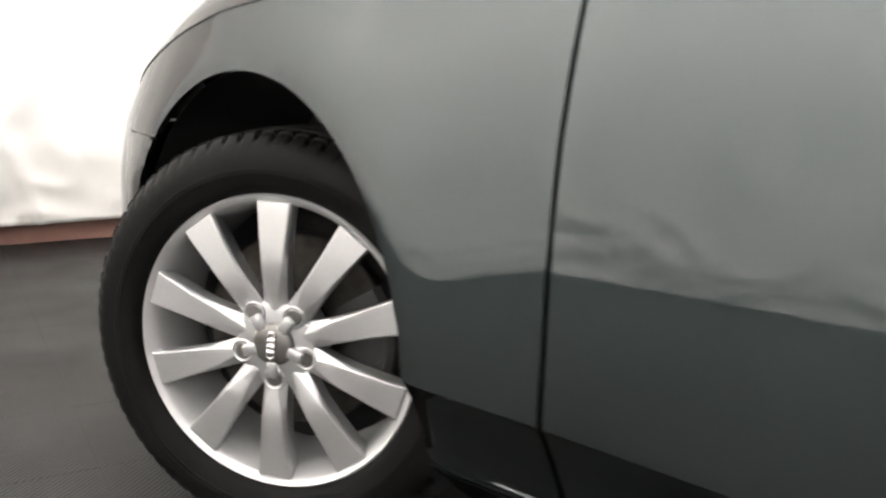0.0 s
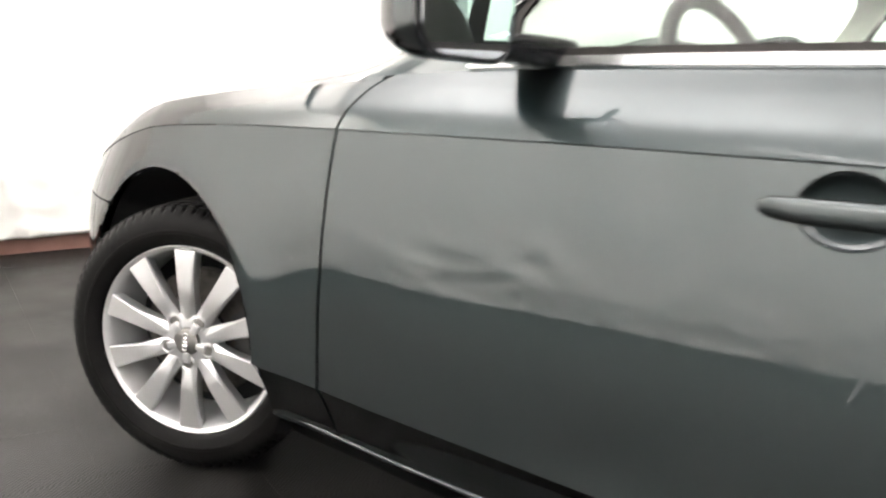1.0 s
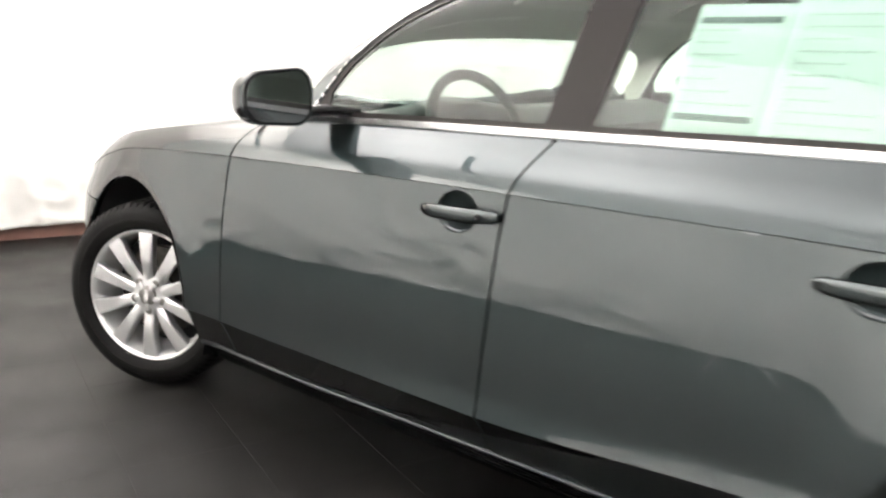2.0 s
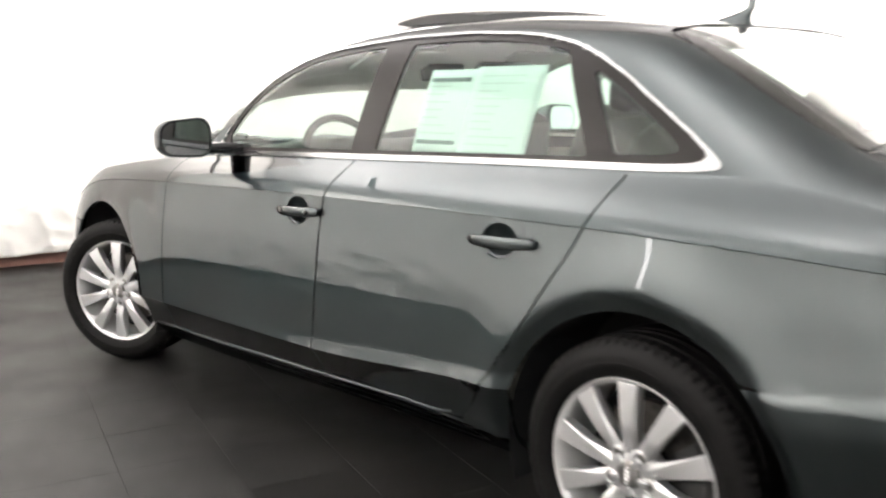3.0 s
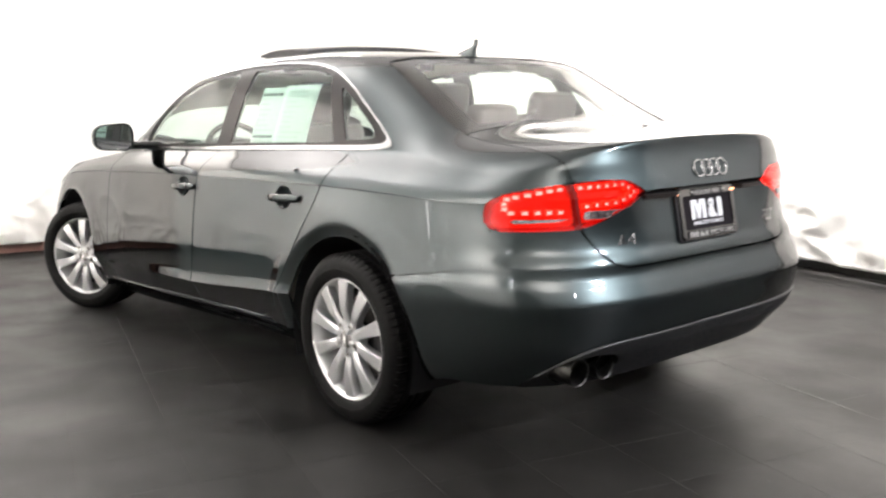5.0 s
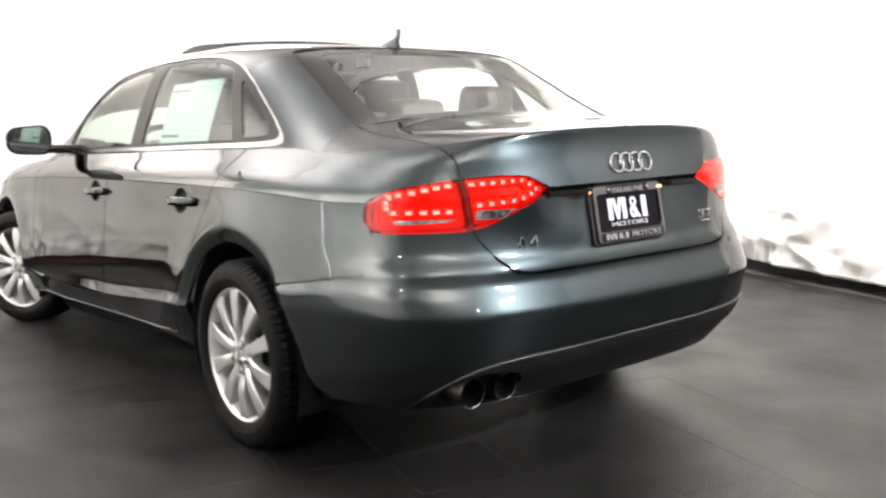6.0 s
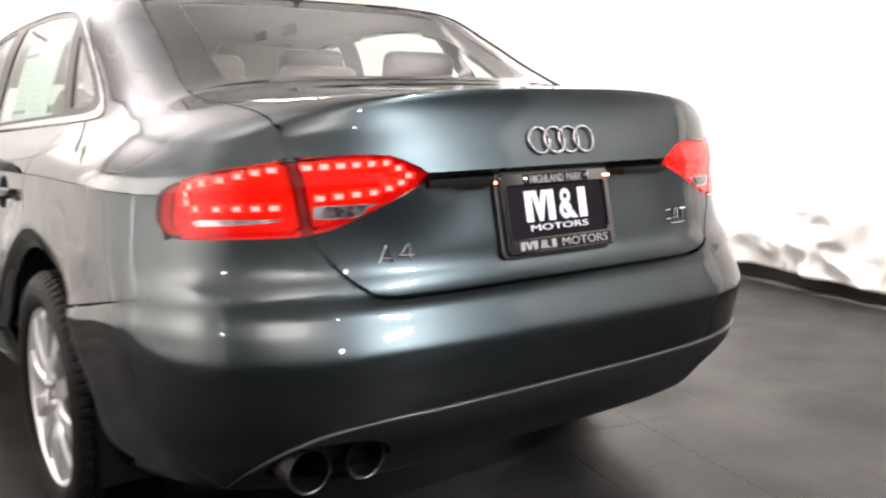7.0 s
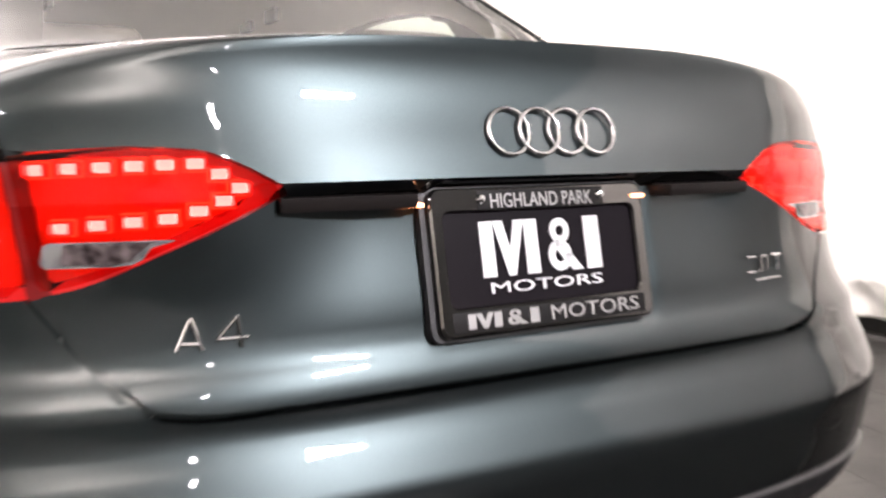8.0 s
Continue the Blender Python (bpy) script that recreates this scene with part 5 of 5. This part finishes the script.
# steering wheel
SW = Matrix.Translation((1.055, -0.36, 0.935)) @ Matrix.Rotation(radians(66), 4, "Y")
bm = bmesh.new()
tube(bm, [SW @ Vector((0.182 * math.cos(a), 0.182 * math.sin(a), 0)) for a in np.linspace(0, 2 * math.pi, 48, endpoint=False)], 0.0155, 10, True)
wheel_rim = part("steering_wheel", bm, DARK_TRIM, car, "dark leather steering wheel", 60)
bm = bmesh.new()
loft(bm, [[SW @ Vector((a, b, z)) for a, b in rounded(0.15 - k, 0.17 - k, 0.06, 6)] for z, k in ((-0.03, 0.02), (0.01, 0.0), (0.03, 0.05))])
part("airbag_cover", bm, DARK_TRIM, wheel_rim, "", 50)
for a in (math.pi / 2, -math.pi / 2, 0):
    bm = bmesh.new()
    tube(bm, [SW @ Vector((0.06 * math.cos(a), 0.06 * math.sin(a), 0)), SW @ Vector((0.178 * math.cos(a), 0.178 * math.sin(a), 0))], 0.014, 8)
    part("spoke", bm, DARK_TRIM, wheel_rim)


def cushion(bm, size, at, turn=0.0, puff=0.03):
    """A stuffed pad: a rounded block that swells in the middle."""
    rings = []
    for q in np.linspace(-1, 1, 13):
        k = (1 - abs(q) ** 5) ** 0.35 if abs(q) < 1 else 0.35
        rings.append([((a * (0.80 + 0.20 * k)), b * (0.80 + 0.20 * k), q * size[2] / 2) for a, b in rounded(size[0] + puff * (1 - q * q), size[1], min(size[0], size[1]) * 0.42, 5)])
    vs = loft(bm, rings)
    bmesh.ops.transform(bm, matrix=Matrix.Translation(at) @ Matrix.Rotation(radians(turn), 4, "Y"), verts=[v for r in vs for v in r])
    bmesh.ops.recalc_face_normals(bm, faces=bm.faces[:])


def seat(x, y, wide, rear=False):
    bm = bmesh.new()
    cushion(bm, (0.52, wide, 0.17), (x, y, 0.55), -8)
    hide = BENCH if rear else LEATHER
    s = part("seat", bm, hide, car, "dark grey leather bench" if rear else "beige-grey leather seat", 60)
    bm = bmesh.new()
    cushion(bm, (0.15, wide * 0.96, 0.62), (x + 0.30, y, 0.83 if not rear else 0.82), 20)
    part("backrest", bm, hide, s, "", 60)
    heads = [y] if not rear else [y - 0.38, y, y + 0.38]
    for hy in heads:
        low = (0.030 if hy > 0.2 else 0.045 if hy < -0.2 else 0.062) if rear else 0.0
        bm = bmesh.new()
        cushion(bm, (0.095, 0.25 if rear else 0.27, 0.14 if rear else 0.17), (x + 0.435, hy, 1.205 - low * 1.6), 12, 0.015)
        part("headrest", bm, hide, s, "", 60)
        for d in (-0.06, 0.06):
            bm = bmesh.new()
            tube(bm, [(x + 0.40, hy + d, 1.08 - low), (x + 0.425, hy + d, 1.16 - low)], 0.006, 8)
            part("headrest_post", bm, CHROME, s)


seat(1.50, -0.37, 0.50)
seat(1.50, 0.37, 0.50)
seat(2.24, 0.0, 1.22, True)
bm = bmesh.new()
rings = []
for y in np.linspace(-0.60, 0.60, 15):
    rings.append([(2.70, y, 0.985), (3.16, y, 1.055), (3.17, y, 1.04), (2.70, y, 0.955)])
loft(bm, rings)
bmesh.ops.recalc_face_normals(bm, faces=bm.faces[:])
part("parcel_shelf", bm, BEIGE, car, "beige-grey parcel shelf under the rear window", 40)
# headliner under the roof and trim inside the doors
bm = bmesh.new()
liner = both(UPPER - 12, GX - 1.40, 2.60 - GX, -DLO)
for s in (-1, 1):
    cut(bm, liner, s, -0.030)
part("headliner", bm, HEADLINER, car, "pale cloth headliner")
bm = bmesh.new()
pillar = both(UPPER - 1, -DLO + 0.004, -GLASS_BACK, GX - 2.35, 3.08 - GX, GZ - 1.0)
for s in (-1, 1):
    cut(bm, pillar, s, -0.028)
part("pillar_trim", bm, HEADLINER, car, "pale trim inside the rear pillars")
for s in (-1, 1):
    bm = bmesh.new()
    cut(bm, both(UPPER - 1, -DLO + 0.010, -WINDSCREEN + 0.012, DLO + 0.085, GX - 0.78, 1.40 - GX, GZ - 0.97), s, -0.026)
    part("front_pillar_trim", bm, HEADLINER, car, "pale trim inside the windscreen pillar")
    for a, b in ((1.60, 1.90), (2.35, 2.75)):
        bm = bmesh.new()
        cut(bm, both(DLO - 0.004, -pane_front + 0.010, -pane_rear + 0.010, -pane_quarter + 0.010, GX - a, b - GX), s, -0.016)
        part("pillar_lining", bm, DARK_TRIM, car, "dark lining inside the door pillar")
    bm = bmesh.new()
    trim = both(LOWER - 1.0, GX - 0.72, 2.62 - GX, GZ - 0.36, np.hypot(GX - 2.808, GZ - HUB_Z) - ARCH - 0.07)
    cut(bm, trim, s, -0.060)
    part("door_card", bm, BEIGE, car, "pale beige door lining")
bm = bmesh.new()
box(bm, (1.245, 0.0, 1.275), (0.02, 0.24, 0.07), 0.009, Matrix.Rotation(radians(-12), 4, "Y"))
tube(bm, [(1.235, 0, 1.28), (1.20, 0, 1.30)], 0.008, 8)
part("cabin_mirror", bm, DARK_TRIM, car)
for y in (-0.36, 0.36):
    bm = bmesh.new()
    box(bm, (1.395, y, 1.318), (0.17, 0.34, 0.014), 0.006, Matrix.Rotation(radians(-22), 4, "Y"))
    part("sun_visor", bm, HEADLINER, car, "pale sun visor")

# sheets of print in the rear door window
def sheet(bm, x0, x1, z0, z1, off):
    nx, nz = 9, 9
    grid = []
    for i in range(nx):
        col = []
        for j in range(nz):
            z = z0 + (z1 - z0) * j / (nz - 1)
            x = x0 + (x1 - x0) * i / (nx - 1) + 0.10 * (z - 1.02) + 0.003
            c = int(np.argmin(np.abs(GX[:, BELT] - x)))
            y = float(np.interp(z, GZ[c, BELT:BELT + 34], GY[c, BELT:BELT + 34])) - off
            col.append(bm.verts.new((x, -y, z)))
        grid.append(col)
    for i in range(nx - 1):
        for j in range(nz - 1):
            bm.faces.new((grid[i][j], grid[i + 1][j], grid[i + 1][j + 1], grid[i][j + 1]))


SHEET = material("printed_paper", (0.62, 0.68, 0.66), 0.7)
INK = material("grey_print", (0.16, 0.18, 0.18), 0.7)
def thick(ob, t):
    so = ob.modifiers.new("thickness", "SOLIDIFY")
    so.thickness, so.offset = t, 0


sheets = empty("window_sheets", (2.1, -0.71, 1.02))
tagged(sheets, "two printed paper sheets taped inside the rear door window", "paper notice")


def on_sheet(name, x0, x1, z0, z1, off, mat, t, label=""):
    bm = bmesh.new()
    sheet(bm, x0, x1, z0, z1, off)
    bmesh.ops.transform(bm, matrix=Matrix.Translation((-2.1, 0.71, -1.02)), verts=bm.verts[:])
    ob = part(name, bm, mat, sheets, label)
    thick(ob, t)
    return ob


on_sheet("sheet", 1.895, 2.095, 1.022, 1.270, 0.016, SHEET, 0.0008)
on_sheet("sheet", 2.085, 2.340, 1.008, 1.276, 0.012, SHEET, 0.0008)
rnd = random.Random(4)
for k in range(9):
    z = 1.245 - 0.0225 * k
    on_sheet("print_bar", 1.905, 1.905 + (0.16 if k in (0, 8) else 0.06 + 0.1 * rnd.random()), z - 0.004 - (0.006 if k in (0, 8) else -0.002), z + 0.002, 0.0145, INK if k in (0, 8) else material("faint_print", (0.5, 0.54, 0.53), 0.7), 0.0004)
for k in range(11):
    z = 1.25 - 0.021 * k
    on_sheet("print_bar", 2.11, 2.17 + 0.13 * rnd.random(), z - 0.0015, z + 0.0015, 0.0105, material("faint_print", (0.5, 0.54, 0.53), 0.7), 0.0004)

# ---- the floor: square rubber tiles ----
TILE_SIZE, SEAM = 0.342, 0.0013
FLOOR = material("dark_ribbed_rubber", (0.020, 0.019, 0.018), 0.6, spec=0.25)
vary(FLOOR, 2.3, (0.0058, 0.0055, 0.0051), (0.0130, 0.0122, 0.0113), (0.36, 0.56), 0.0)
t = FLOOR.node_tree
co = t.nodes.new("ShaderNodeTexCoord")
wv = t.nodes.new("ShaderNodeTexWave")
wv.wave_type, wv.bands_direction = "BANDS", "DIAGONAL"          # ribs run aslant over the tiles
wv.inputs["Scale"].default_value = 47
bp = t.nodes.new("ShaderNodeBump")
bp.inputs["Strength"].default_value, bp.inputs["Distance"].default_value = 0.45, 0.002
t.links.new(co.outputs["Object"], wv.inputs["Vector"])
t.links.new(wv.outputs["Fac"], bp.inputs["Height"])
t.links.new(bp.outputs[0], t.nodes["Principled BSDF"].inputs["Normal"])
geo = t.nodes.new("ShaderNodeNewGeometry")
for n in t.nodes:
    if n.bl_idname == "ShaderNodeMapping":
        for l in list(n.inputs[0].links):
            t.links.remove(l)
        t.links.new(geo.outputs["Position"], n.inputs[0])

# dust trodden over the tiles, and caught in the seams
b = t.nodes["Principled BSDF"]
old = b.inputs["Base Color"].links[0].from_socket
nz = t.nodes.new("ShaderNodeTexNoise")
nz.inputs["Scale"].default_value, nz.inputs["Detail"].default_value, nz.inputs["Distortion"].default_value = 1.3, 7, 0.8
mr = t.nodes.new("ShaderNodeMapRange")
mr.inputs["From Min"].default_value, mr.inputs["From Max"].default_value, mr.inputs["To Max"].default_value = 0.50, 0.78, 0.55
sp = t.nodes.new("ShaderNodeTexNoise")
sp.inputs["Scale"].default_value, sp.inputs["Detail"].default_value = 38, 2
sr = t.nodes.new("ShaderNodeMapRange")
sr.inputs["From Min"].default_value, sr.inputs["From Max"].default_value, sr.inputs["To Max"].default_value = 0.69, 0.74, 0.6
mxm = t.nodes.new("ShaderNodeMath")
mxm.operation = "MAXIMUM"
mix = t.nodes.new("ShaderNodeMix")
mix.data_type = "RGBA"
for n, r in ((nz, mr), (sp, sr)):
    t.links.new(geo.outputs["Position"], n.inputs["Vector"])
    t.links.new(n.outputs["Fac"], r.inputs["Value"])
t.links.new(mr.outputs[0], mxm.inputs[0])
t.links.new(sr.outputs[0], mxm.inputs[1])
t.links.new(mxm.outputs[0], mix.inputs[0])
t.links.new(old, mix.inputs[6])
mix.inputs[7].default_value = (0.034, 0.032, 0.0295, 1)
t.links.new(mix.outputs[2], b.inputs["Base Color"])
SEAM_DUST = vary(material("dusty_seam", (0.06, 0.057, 0.053), 0.9), 3, (0.010, 0.0095, 0.009), (0.055, 0.052, 0.048))

bm = bmesh.new()
loft(bm, [[c * 1.0 + Vector((0, 0, z)) for c in CORNERS] for z in (-0.12, -0.0014)])
bmesh.ops.recalc_face_normals(bm, faces=bm.faces[:])
floor = tagged(mesh_object("floor", bm, SEAM_DUST, smooth=False), "dark grey-black rubber tile floor of the booth", "floor", kind="structure")


def tile_mesh():
    bm = bmesh.new()
    a, b = TILE_SIZE / 2 - 0.0003, TILE_SIZE / 2 - SEAM / 2          # pressed end to end, a little apart side by side
    loft(bm, [[(x * (a - c), y * (b - c), z) for x, y in ((-1, -1), (1, -1), (1, 1), (-1, 1))] for c, z in ((0, -0.0030), (0, -0.0005), (0.0004, 0.0))])
    bmesh.ops.recalc_face_normals(bm, faces=bm.faces[:])
    me = bpy.data.meshes.new("tile")
    bm.to_mesh(me)
    bm.free()
    me.materials.append(FLOOR)
    return me


TILE = tile_mesh()
co0 = [v.co.copy() for v in TILE.vertices]
fc0 = [tuple(p.vertices) for p in TILE.polygons]
places = []
u = 2.895 - TILE_SIZE * 17 + TILE_SIZE / 2
while u < U1 - 0.05:
    v = -0.713 - TILE_SIZE * 10 + TILE_SIZE / 2
    while v < V1 - 0.02:
        places.append((u, v))
        v += TILE_SIZE
    u += TILE_SIZE
places = [p for p in places if U0 + 0.1 < p[0] and V0 + 0.1 < p[1]]
near = sorted(places, key=lambda p: math.hypot((p[0] - 1.9) * 0.62, p[1] + 0.9))
LAID = radians(-1.3)                       # the tiles lie a little askew in the booth
skew = Matrix.Translation(room(0.0, -1.05)) @ Matrix.Rotation(LAID, 4, "Z") @ Matrix.Translation(-room(0.0, -1.05))
rot = Matrix.Rotation(ROOM + LAID, 4, "Z")
wob = random.Random(2)
for u, v in near[:298]:
    o = new("tile", TILE)
    o.parent = floor
    o.matrix_basis = Matrix.Translation(skew @ room(u, v, -0.0004 * wob.random())) @ rot
verts, faces = [], []
for u, v in near[298:]:
    b = len(verts)
    off = skew @ room(u, v)
    verts += [tuple(rot @ c + off) for c in co0]
    faces += [tuple(i + b for i in f) for f in fc0]
me = bpy.data.meshes.new("far_tiles")
me.from_pydata(verts, [], faces)
me.materials.append(FLOOR)
far = new("far_tiles", me)
far.parent = floor
tagged(far, kind="stuff")
